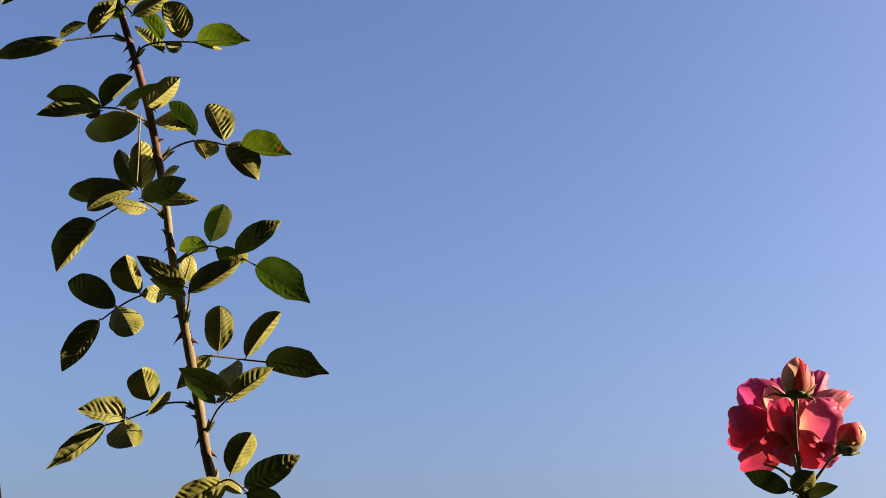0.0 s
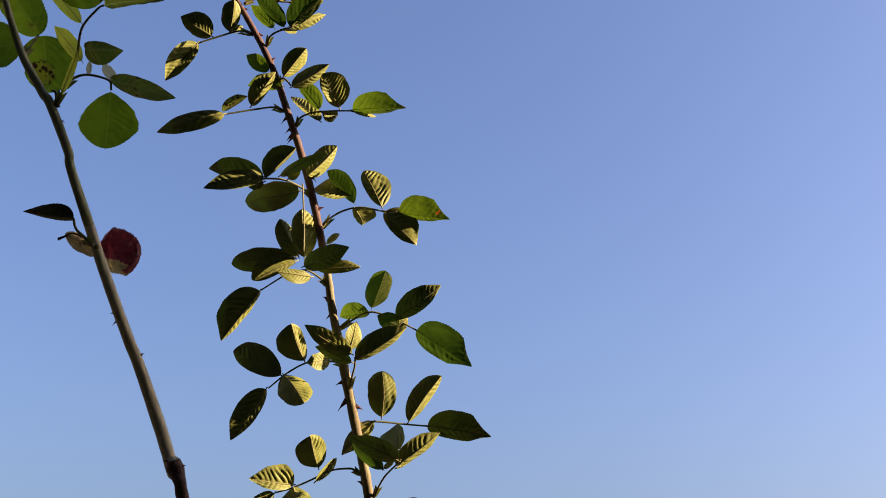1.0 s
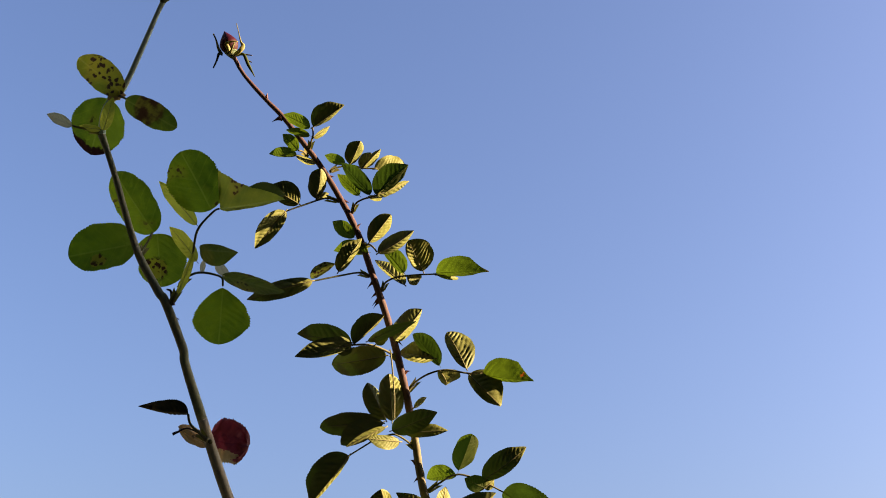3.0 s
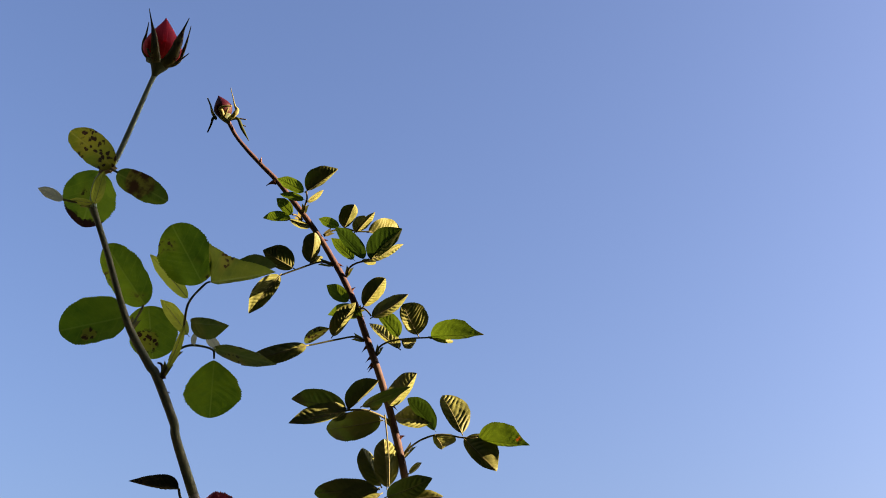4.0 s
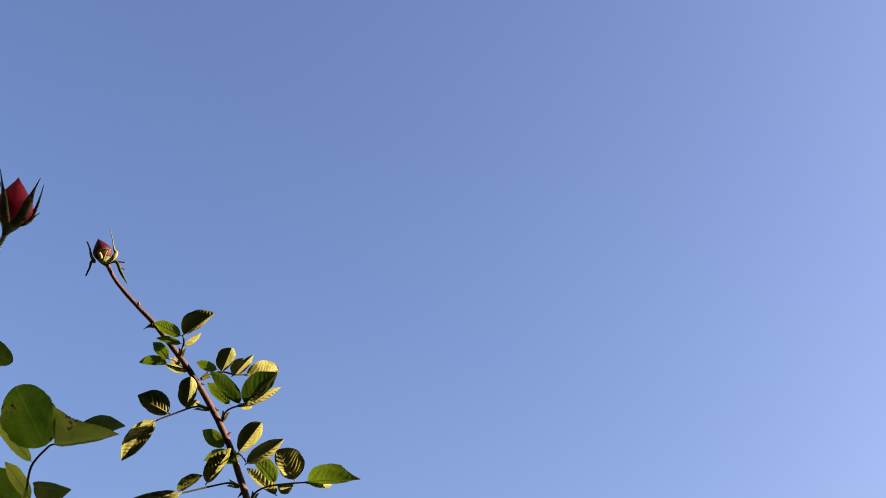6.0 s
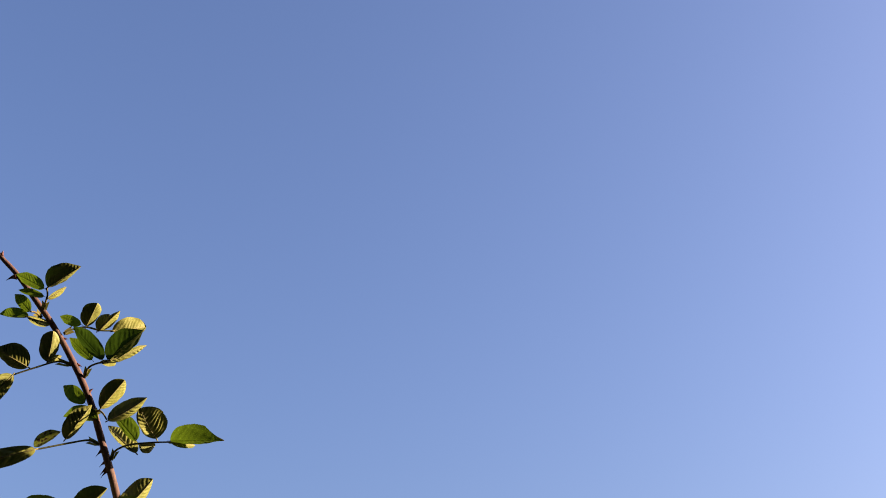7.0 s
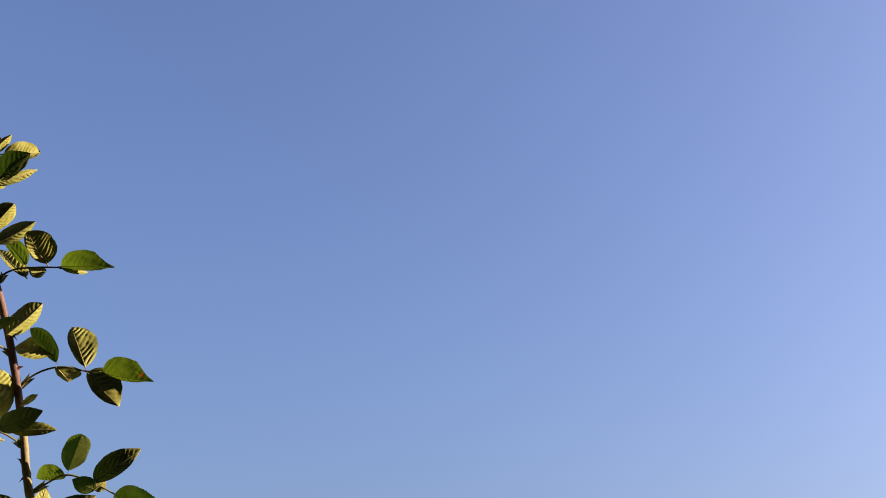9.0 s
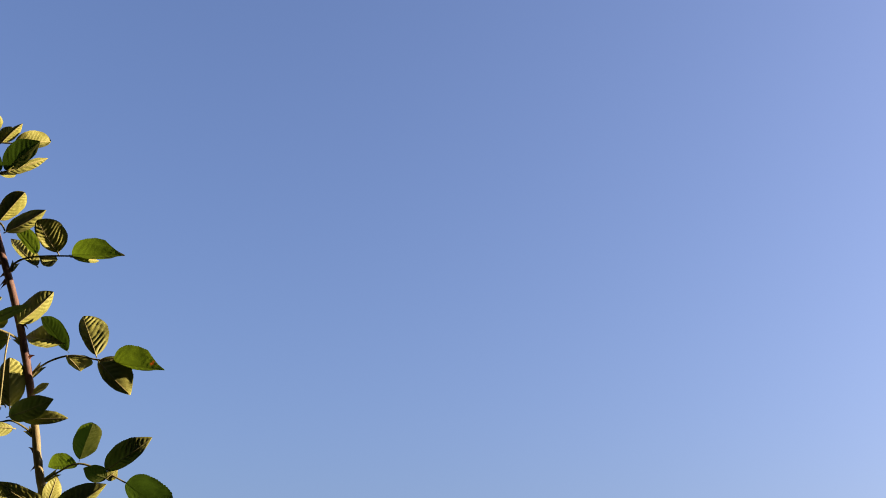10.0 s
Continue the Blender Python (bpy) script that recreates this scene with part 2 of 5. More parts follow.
def bark_material(name, colour, flush, flush_amount, scale=60.0, rough=0.72):
    n = Nodes(name)
    pos = n.add("TexCoord").outputs["Object"]
    big = n.add("TexNoise", Vector=pos, Scale=scale * 0.4, Detail=3.0)
    small = n.add("TexNoise", Vector=pos, Scale=scale * 9, Detail=3.0, Roughness=0.7)
    grain = n.add("TexNoise", Vector=n.add("VectorMath", i0=pos, i1=(6.0, 6.0, 0.6)).outputs[0], Scale=scale * 3, Detail=4.0)
    for node in n.tree.nodes:
        if node.bl_idname == "ShaderNodeVectorMath":
            node.operation = "MULTIPLY"
    base = n.mix(n.math("MULTIPLY", n.ramp(big, 0.35, 0.68), flush_amount), colour, flush)
    base = n.mix(n.math("MULTIPLY", n.ramp(grain, 0.4, 0.75), 0.45), base, tuple(0.5 * c for c in colour))
    base = n.mix(n.math("MULTIPLY", n.ramp(small, 0.62, 0.72), 0.5), base, tuple(min(1, 1.5 * c) for c in colour))
    bump = n.add("Bump", Strength=0.4, Distance=0.0005, Height=n.math("ADD", grain, small))
    skin = n.add("BsdfPrincipled", Base_Color=base, Roughness=rough, Normal=bump)
    skin.inputs["Specular IOR Level"].default_value = 0.2
    return n.done(skin)


stem_green = bark_material("green rose stem", (0.168, 0.154, 0.076), (0.095, 0.066, 0.042), 0.75)
stem_red = bark_material("reddish young stem", (0.092, 0.050, 0.047), (0.104, 0.070, 0.054), 0.7)
stem_tan = bark_material("greyish-tan mature stem", (0.42, 0.39, 0.25), (0.38, 0.32, 0.21), 0.6)
stem_olive = bark_material("olive mature stem", (0.23, 0.26, 0.14), (0.25, 0.22, 0.15), 0.6)
stem_sage = bark_material("grey-green flower stem", (0.42, 0.60, 0.46), (0.40, 0.50, 0.34), 0.5)
stem_brown = bark_material("brown woody stem", (0.05, 0.024, 0.017), (0.085, 0.04, 0.028), 0.6)
stalk_mat = bark_material("leaf stalk", (0.105, 0.115, 0.042), (0.12, 0.075, 0.032), 0.6, 90)
# also put on sunlit stalks, where the lighter colour stands for the sun
stalk_pale = bark_material("pale leaf stalk", (0.17, 0.165, 0.07), (0.155, 0.125, 0.055), 0.5, 90)
thorn_mat = bark_material("rose thorn", (0.12, 0.04, 0.026), (0.06, 0.026, 0.016), 0.7, 120, 0.4)
sepal_mat = leaf_material("sepal", (0.165, 0.165, 0.075), (0.16, 0.18, 0.03), (0.19, 0.17, 0.09), spots=0.55, spot_colour=(0.07, 0.03, 0.018), see=0.3)
sepal_green = leaf_material("dark green sepal", (0.055, 0.08, 0.022), (0.06, 0.10, 0.012), (0.09, 0.11, 0.04), see=0.3)
sepal_pale = leaf_material("pale sepal lining", (0.33, 0.33, 0.13), (0.3, 0.33, 0.08), (0.28, 0.27, 0.14), see=0.3)
hip_mat = bark_material("receptacle", (0.10, 0.145, 0.07), (0.10, 0.10, 0.05), 0.5, 120)


def petal_material(name, rim, heart, base_colour, see=0.45, reach=0.04, axis=1):
    """A petal: y runs from the claw to the rim, in metres."""
    n = Nodes(name)
    pos = n.add("TexCoord").outputs["Object"]
    xyz = n.add("SeparateXYZ", i0=pos)
    rnd = n.add("ObjectInfo").outputs["Random"]
    blotch = n.add("TexNoise", Vector=pos, Scale=45.0, Detail=4.0)
    stretch = n.add("VectorMath", i0=pos, i1=(9.0, 1.0, 1.0))
    stretch.operation = "MULTIPLY"
    streak = n.add("TexNoise", Vector=stretch.outputs[0], Scale=110.0, Detail=3.0)
    along = n.math("ADD", xyz.outputs[axis], n.math("MULTIPLY", n.math("SUBTRACT", blotch, 0.5), 0.02))
    col = n.mix(n.ramp(along, reach * 0.1, reach * 0.5), base_colour, heart)
    col = n.mix(n.ramp(along, reach * 0.35, reach), col, rim)
    col = n.mix(n.math("MULTIPLY", n.ramp(streak, 0.45, 0.8), 0.3), col, tuple(0.75 * c for c in rim))
    col = n.mix(n.math("MULTIPLY", rnd, 0.25), col, heart)
    bump = n.add("Bump", Strength=0.25, Distance=0.0006, Height=n.math("ADD", streak, n.math("MULTIPLY", blotch, 2.0)))
    skin = n.add("BsdfPrincipled", Base_Color=col, Roughness=0.55, Normal=bump)
    skin.inputs["Specular IOR Level"].default_value = 0.2
    glow = n.add("BsdfTranslucent", Color=col, Normal=bump)
    return n.done(n.add("MixShader", i0=see, i1=skin, i2=glow))


petal_pink = petal_material("pink petal", (0.44, 0.045, 0.17), (0.48, 0.08, 0.15), (0.50, 0.30, 0.18), 0.5, 0.036)
petal_rose = petal_material("light pink petal", (0.46, 0.055, 0.17), (0.46, 0.11, 0.14), (0.52, 0.38, 0.24), 0.42, 0.026)
petal_cream = petal_material("cream-backed pink petal", (0.55, 0.13, 0.19), (0.58, 0.34, 0.28), (0.58, 0.48, 0.33), 0.5, 0.045)
# shade put into the colour: darker copy for left and middle petals
petal_shaded = petal_material("red-pink petal in shade", (0.45, 0.042, 0.105), (0.40, 0.050, 0.070), (0.28, 0.06, 0.05), 0.36, 0.036)
petal_coralpink = petal_material("coral-pink petal", (0.50, 0.07, 0.10), (0.52, 0.13, 0.12), (0.55, 0.38, 0.24), 0.5, 0.036)
petal_short = petal_material("short red-pink petal", (0.48, 0.060, 0.12), (0.50, 0.080, 0.115), (0.48, 0.14, 0.12), 0.55, 0.020)
petal_coral = petal_material("coral bud petal", (0.62, 0.07, 0.11), (0.62, 0.13, 0.13), (0.50, 0.30, 0.18), 0.6, 0.022, 2)
petal_guard = petal_material("greenish outer bud petal", (0.66, 0.16, 0.17), (0.66, 0.48, 0.32), (0.48, 0.50, 0.26), 0.55, 0.036, 2)
petal_bud = petal_material("crimson bud petal", (0.80, 0.05, 0.075), (0.80, 0.06, 0.075), (0.60, 0.04, 0.05), 0.45, 0.02, 2)
petal_wine = petal_material("dark wine bud petal", (0.055, 0.005, 0.013), (0.055, 0.006, 0.012), (0.07, 0.025, 0.014), 0.25, 0.012, 2)


def soil_material():
    n = Nodes("garden soil and lawn")
    pos = n.add("TexCoord").outputs["Object"]
    big = n.add("TexNoise", Vector=pos, Scale=0.7, Detail=5.0)
    mid = n.add("TexNoise", Vector=pos, Scale=14.0, Detail=5.0)
    fine = n.add("TexNoise", Vector=pos, Scale=160.0, Detail=3.0)
    col = n.mix(n.ramp(big, 0.4, 0.6), (0.038, 0.055, 0.017), (0.052, 0.043, 0.025))
    col = n.mix(n.math("MULTIPLY", mid, 0.6), col, (0.026, 0.042, 0.012))
    col = n.mix(n.math("MULTIPLY", n.ramp(fine, 0.5, 0.7), 0.4), col, (0.06, 0.055, 0.03))
    bump = n.add("Bump", Strength=0.7, Distance=0.03, Height=n.math("ADD", mid, fine))
    return n.done(n.add("BsdfPrincipled", Base_Color=col, Roughness=0.95, Normal=bump))


soil = soil_material()


# coat of the added walls, kept dark so they return little light
def wall_material():
    n = Nodes("dark coat of added walls")
    pos = n.add("TexCoord").outputs["Object"]
    big = n.add("TexNoise", Vector=pos, Scale=1.3, Detail=5.0)
    fine = n.add("TexNoise", Vector=pos, Scale=90.0, Detail=3.0)
    col = n.mix(n.ramp(big, 0.35, 0.7), (0.050, 0.047, 0.042), (0.075, 0.070, 0.062))
    bump = n.add("Bump", Strength=0.5, Distance=0.004, Height=fine)
    return n.done(n.add("BsdfPrincipled", Base_Color=col, Roughness=0.9, Normal=bump))


wall_mat = wall_material()
SHADE_REACH = 0.866   # how far the added east wall reaches; its edge shades the nearer cane

# ---- building blocks ----
FRONT = Vector((0.24, -0.89, -0.38)).normalized()   # the side of a cane that faces the path
PLACED = {}


def put(name, mesh, material, parent, matrix, label=""):
    """One mesh as a part under a thing or a part."""
    for m in material if isinstance(material, tuple) else (material,):
        mesh.materials.append(m)
    ob = new(name, mesh)
    ob.parent = parent
    ob.matrix_basis = PLACED[parent.name].inverted() @ matrix
    PLACED[ob.name] = matrix.copy()
    return tagged(ob, label)


def part(name, bm, material, parent, matrix=None, label=""):
    mesh = bpy.data.meshes.new(name)
    bm.to_mesh(mesh)
    bm.free()
    for poly in mesh.polygons:
        poly.use_smooth = True
    return put(name, mesh, material, parent, matrix if matrix is not None else PLACED[parent.name], label)


def thing(name, place, label, category, group=""):
    ob = new(name)
    ob.empty_display_size = 0.05
    ob.matrix_world = Matrix.Translation(place)
    PLACED[ob.name] = Matrix.Translation(place)
    return tagged(ob, label, category, group)


def spline(points, steps):
    """Catmull-Rom through points of any dimension."""
    pts = [np.array(p, float) for p in points]
    pts = [2 * pts[0] - pts[1], *pts, 2 * pts[-1] - pts[-2]]
    out = []
    for i in range(1, len(pts) - 2):
        a, b, c, d = pts[i - 1 : i + 3]
        for k in range(steps):
            u = k / steps
            out.append(0.5 * (2 * b + (c - a) * u + (2 * a - 5 * b + 4 * c - d) * u * u + (3 * b - a - 3 * c + d) * u**3))
    out.append(pts[-2])
    return out


def tube(bm, rows, sides=10, rough=0.0, slot=0, close=True):
    """A tube along rows of x, y, z, radius."""
    rings = []
    ref = Vector((0.3, 1, 0.2))
    for i, row in enumerate(rows):
        p = Vector(row[:3])
        q0, q1 = Vector(rows[max(i - 1, 0)][:3]), Vector(rows[min(i + 1, len(rows) - 1)][:3])
        d = (q1 - q0).normalized()
        u = d.cross(ref)
        u.normalize()
        v = d.cross(u)
        ring = []
        for k in range(sides):
            a = 2 * math.pi * k / sides
            w = u * math.cos(a) + v * math.sin(a)
            r = row[3] * (1 + rough * noise.noise((p + w * row[3]) * 180))
            ring.append(bm.verts.new(p + w * r))
        rings.append(ring)
    for r0, r1 in zip(rings, rings[1:]):
        for k in range(sides):
            f = bm.faces.new((r0[k], r0[(k + 1) % sides], r1[(k + 1) % sides], r1[k]))
            f.material_index = slot
    if close:
        bm.faces.new(rings[0][::-1]).material_index = slot
        bm.faces.new(rings[-1]).material_index = slot


def stem(cane, rows, material, name="stem", rough=0.2, sides=14, label=""):
    """rows: x, y, z, radius from tip to root."""
    base = PLACED[cane.name].translation
    bm = bmesh.new()
    local = [(r[0] - base.x, r[1] - base.y, r[2] - base.z, r[3]) for r in spline(rows, 8)]
    tube(bm, local, sides, rough)
    bmesh.ops.recalc_face_normals(bm, faces=bm.faces)
    return part(name, bm, material, cane, None, label)


def thorn(cane, root, out, length, material=None):
    """A curved, hooked prickle with an oval foot, pointing along out from its root."""
    root, out = Vector(root), Vector(out).normalized()
    bm = bmesh.new()
    down = Vector((0, 0, -1))
    rows = []
    for k in range(7):
        u = k / 6
        p = out * (length * (u - 0.12)) + down * (length * 0.30 * u * u)
        rows.append((*p, length * (0.30 * (1 - u) ** 1.5 + 0.02)))
    tube(bm, rows, 8)
    bmesh.ops.scale(bm, vec=(1, 1, 1.25), verts=bm.verts)
    return part("thorn", bm, material or thorn_mat, cane, Matrix.Translation(root))


def leaf_stalk(cane, points, material=None, thick=0.00085):
    """The stalk of one compound leaf, with a pair of stipules at its foot. Leaflets hang under it."""
    root = Vector(points[0])
    n = len(points)
    rows = [(*(Vector(p) - root), thick * (1.5 if i == 0 else 1.0 - 0.35 * i / n)) for i, p in enumerate(points)]
    bm = bmesh.new()
    tube(bm, [tuple(r) for r in spline(rows, 5)], 8, 0.1)
    # stipules: two small wings along the first quarter
    a = Vector(rows[0][:3])
    b = Vector(rows[1][:3])
    d = (b - a)
    if d.length > 0.004:
        side = d.cross(FRONT).normalized()
        for s in (1, -1):
            v = [bm.verts.new(a + d * u + side * s * w + FRONT * 0.0006) for u, w in ((0.0, 0.0006), (0.9, 0.0006), (1.15, 0.0028), (0.8, 0.0024), (0.25, 0.0019))]
            bm.faces.new(v).material_index = 1
    return part("leaf_stalk", bm, (material or stalk_mat, leaf_stipule), cane, Matrix.Translation(root))


def outline(s, shape):
    """Half the breadth of a blade at s along it, at most about 1."""
    if shape == "broad":
        return (1 - abs(2 * s**0.92 - 1) ** 2.5) ** 0.58
    if shape == "round":
        return (1 - abs(2 * s**0.95 - 1) ** 2.2) ** 0.62
    if shape == "obovate":
        return (1 - abs(2 * s**1.15 - 1) ** 2.4) ** 0.62
    if shape == "blunt":
        return (1 - abs(2 * s**1.06 - 1) ** 2.3) ** 0.62 * (1 - 0.22 * max(0.0, (s - 0.8) / 0.2) ** 2)
    if shape == "drawn":
        point = max(0.0, (s - 0.66) / 0.34)
        return (1 - abs(2 * s**0.80 - 1) ** 2.2) ** 0.64 * (1 - 0.62 * math.sin(math.pi / 2 * point) ** 1.2)
    if shape == "heart":
        return math.sin(math.pi * s**1.30) ** 0.58
    if shape == "fold":
        return math.sin(math.pi * s**0.62) ** 0.8 * (1 - 0.35 * s)
    if shape == "wedge":
        return min(1.0, s * 14) ** 0.5 * (1 - s) ** 0.85 * (1 + 0.05 * math.sin(9 * s) + 0.02 * math.sin(31 * s))
    if shape == "thin":
        return math.sin(math.pi * s**0.6) ** 0.9
    tip = max(0.0, (s - 0.72) / 0.28)
    return (1 - abs(2 * s**0.86 - 1) ** 2.1) ** 0.68 * (1 - 0.46 * tip ** 1.3)


def leaflet(parent, base, tip, half, tilt_left, tilt_right, material, shape="oval", name="leaflet", rows=84, cols=12, teeth=0.022, sag=None, label="", puffed=0.07):
    """A folded, quilted, saw-edged blade from base to tip. half: breadth of each side of the midrib (one number or left and right);
    tilt: degrees by which each side folds back from the front."""
    base, tip = Vector(base), Vector(tip)
    axis = tip - base
    length = axis.length
    axis.normalize()
    left = FRONT.cross(axis).normalized()
    face = axis.cross(left).normalized()
    seed = random.Random(round((base.x * 7 + base.z * 13 + tip.x * 29) * 1e4))
    bow = seed.uniform(0.03, 0.09) * length if sag is None else sag * length
    swing = seed.uniform(-0.035, 0.035) * length
    wave, phase = seed.uniform(0.01, 0.035), seed.uniform(0, 6)
    halves = half if isinstance(half, tuple) else (half, half)
    half = max(halves)
    quilt = 0.02 * half if shape in ("thin", "wedge") else 0.028 * half if shape in ("broad", "heart", "round") else puffed * half * (0.6 if material in (leaf_green, leaf_mid, leaf_bright, leaf_flecked) else 1.0)
    crumple = (0.05 if shape in ("thin", "wedge") else 0.065) * half
    if shape in ("broad", "heart", "fold", "round"):
        teeth = 0.031
        rows = 96
    ragged = 0.13 if shape in ("broad", "heart", "round") else 0.07
    vein_gap = length / seed.uniform(7.2, 10.0)
    lean = seed.uniform(0.6, 0.95)
    notches = rows / 4.0
    bm = bmesh.new()
    grid = {}
    for i in range(rows + 1):
        s = i / rows
        form = max(outline(s, shape), 0.0)
        uneven = [1 + ragged * noise.noise(Vector((3.1 * s + phase, 5.0 * k, base.x * 40))) + 0.4 * ragged * noise.noise(Vector((9 * s + phase, 7.0 * k, 2))) for k in (0, 1)]
        mid = Vector((swing * math.sin(math.pi * s), s * length, bow * math.sin(math.pi * s) ** 0.9 - 0.3 * bow * s * s))
        for side, tilt, w in ((-1, tilt_left, halves[0] * form * uneven[0]), (1, tilt_right, halves[1] * form * uneven[1])):
            for j in range(cols + 1):
                v = j / cols
                if j == 0 and side == 1:
                    grid[i, 0, 1] = grid[i, 0, -1]
                    continue
                saw = 1 + teeth * (2 * ((s * notches + 0.5 * side) % 1.0) - 1) * seed.uniform(0.35, 1.4) * (j == cols) * (0.4 + 0.6 * min(1, s * 4)) * (0 < i < rows)
                x = w * v * saw
                a = radians(tilt) * (0.76 + 0.26 * v)
                # puffed tissue between the side veins
                run = (s * length - lean * x * (0.75 + 0.5 * v)) / vein_gap + 0.22 * math.sin(11 * s + phase * side)
                puff = quilt * (0.65 + 0.35 * math.sin(7 * s + 2 * phase + side)) * (abs(math.sin(math.pi * run)) - 0.5) * math.sin(math.pi * min(1, v * 1.1)) ** 0.7 * min(1, w / half * 1.3)
                edge = wave * half * v * v * math.sin(9 * s + phase + side) * 2
                dent = crumple * (noise.noise(Vector((2.6 * s + phase, 1.7 * v * side, phase * 2))) + 0.45 * noise.noise(Vector((6.5 * s + phase, 3.6 * v * side, phase)))) * min(1, 2.2 * v) * form
                puff += dent
                px, pz = x * math.cos(a), -x * math.sin(a)
                px, pz = px + puff * math.sin(a), pz + (puff + edge) * math.cos(a)
                # the side veins sweep forward, so the margin runs ahead of the midrib
                grid[i, j, side] = bm.verts.new(mid + Vector((side * px, 0.0, pz)))
    for side in (-1, 1):
        for i in range(rows):
            for j in range(cols):
                quad = [grid[i, j, side], grid[i, j + 1, side], grid[i + 1, j + 1, side], grid[i + 1, j, side]]
                bm.faces.new(quad if side == 1 else quad[::-1])
    bmesh.ops.remove_doubles(bm, verts=bm.verts, dist=1e-7)
    # raised midrib
    rib = []
    for i in range(0, rows + 1, 4):
        s = i / rows
        rib.append((swing * math.sin(math.pi * s), s * length * 0.985 - 0.002 * (i == 0), bow * math.sin(math.pi * s) ** 0.9 - 0.3 * bow * s * s + 0.0001, (0.00048 if material is leaf_olive else 0.00018) * (1 - 0.8 * s)))
    if material in (leaf_olive, leaf_green, leaf_mid, leaf_bright, leaf_flecked, leaf_yellow):
        tube(bm, rib, 6, 0, 1)
    m = Matrix.Identity(4)
    right = -left
    for k, col in enumerate((right, axis, face)):
        for r in range(3):
            m[r][k] = col[r]
    m.translation = base
    return part(name, bm, (material, stalk_pale if material in (leaf_olive, leaf_yellow, sepal_pale) else material), parent, m, label or LEAF_LABELS.get(material, ""))


def petal(parent, base, tip, half, tilt_left, tilt_right, material, cup=0.1, ruffle=0.05, roll=0.0, name="petal", rows=34, cols=22, label=""):
    """A broad petal with a rolled, ruffled rim. cup > 0 bulges towards the front; roll curls the rim back."""
    base, tip = Vector(base), Vector(tip)
    axis = tip - base
    length = axis.length
    axis.normalize()
    left = FRONT.cross(axis).normalized()
    face = axis.cross(left).normalized()
    seed = random.Random(round((base.x * 7 + base.z * 13 + tip.x * 29 + tip.z * 3) * 1e4))
    ph = [seed.uniform(0, 6.28) for _ in range(4)]
    bm = bmesh.new()
    grid = {}
    for i in range(rows + 1):
        s = i / rows
        w = half * (0.18 + 0.82 * math.sin(math.pi / 2 * min(1, s / 0.75)) ** 1.1)
        for j in range(-cols, cols + 1):
            v = j / cols
            a = radians(tilt_left if v < 0 else tilt_right) * abs(v)
            rim = max(0.0, (s - 0.70) / 0.30) ** 2
            x = w * v * (1 - 0.24 * s**4 * abs(v) ** 1.5)
            z = cup * length * math.sin(math.pi * s * 0.9) * (1 - 0.5 * v * v) - abs(x) * math.sin(a)
            z += ruffle * length * (s**2) * (0.5 * math.sin(4 * v + ph[1]) + 0.25 * math.sin(7 * v + 3 * s + ph[2]))
            z += 0.05 * length * s * noise.noise(Vector((2.2 * v + ph[0], 2.6 * s, ph[1]))) + 0.018 * length * s * noise.noise(Vector((6 * v + ph[2], 3 * s, ph[3])))
            z += 0.007 * length * s * math.sin(13 * v + 2 * s + ph[3]) * math.sin(math.pi * s) + 0.008 * length * s**3 * noise.noise(Vector((8 * v, 4 * s, ph[0])))
            z -= roll * length * rim * (1 + 0.5 * math.sin(3 * v + ph[2]))
            y = s * length * (1 - 0.26 * abs(v) ** 2.6 * s) * (1 + (0.018 * math.cos(5 * v + ph[0]) + 0.055 * noise.noise(Vector((3.5 * v, ph[2], 1))) + 0.011 * noise.noise(Vector((7 * v, ph[1], 2)))) * s**4) - 0.35 * abs(roll) * length * rim * (1 - 0.5 * v * v)
            grid[i, j] = bm.verts.new((x * math.cos(a), y, z))
    for i in range(rows):
        for j in range(-cols, cols):
            bm.faces.new((grid[i, j], grid[i, j + 1], grid[i + 1, j + 1], grid[i + 1, j]))
    m = Matrix.Identity(4)
    for k, col in enumerate((-left, axis, face)):
        for r in range(3):
            m[r][k] = col[r]
    m.translation = base
    return part(name, bm, material, parent, m, label)


def sepal(body, rows, material, curl=0.3):
    """A narrow sepal along rows of x, y, z, half breadth; its section is curled round the bud."""
    root = Vector(rows[0][:3])
    line = spline([(*(Vector(r[:3]) - root), r[3]) for r in rows], 6)
    bm = bmesh.new()
    strips = []
    for i, r in enumerate(line):
        d = (Vector(line[min(i + 1, len(line) - 1)][:3]) - Vector(line[max(i - 1, 0)][:3])).normalized()
        side = d.cross(FRONT).normalized()
        face = side.cross(d)
        w = max(r[3], 0.00014)
        saw = 1 + 0.16 * noise.noise(Vector((i * 0.45, root.x * 90, root.z * 90)))
        strips.append([bm.verts.new(Vector(r[:3]) + side * (w * v * saw) + face * (curl * w * (1 - v * v) + z)) for v, z in ((-1, 0), (-0.5, 0), (0, 0), (0.5, 0), (1, 0), (0.5, -0.0004), (-0.5, -0.0004))])
    for s0, s1 in zip(strips, strips[1:]):
        for k in range(7):
            bm.faces.new((s0[k], s0[(k + 1) % 7], s1[(k + 1) % 7], s1[k]))
    bm.faces.new(strips[0])
    bm.faces.new(strips[-1][::-1])
    bmesh.ops.recalc_face_normals(bm, faces=bm.faces)
    return part("sepal", bm, material, body, Matrix.Translation(root))


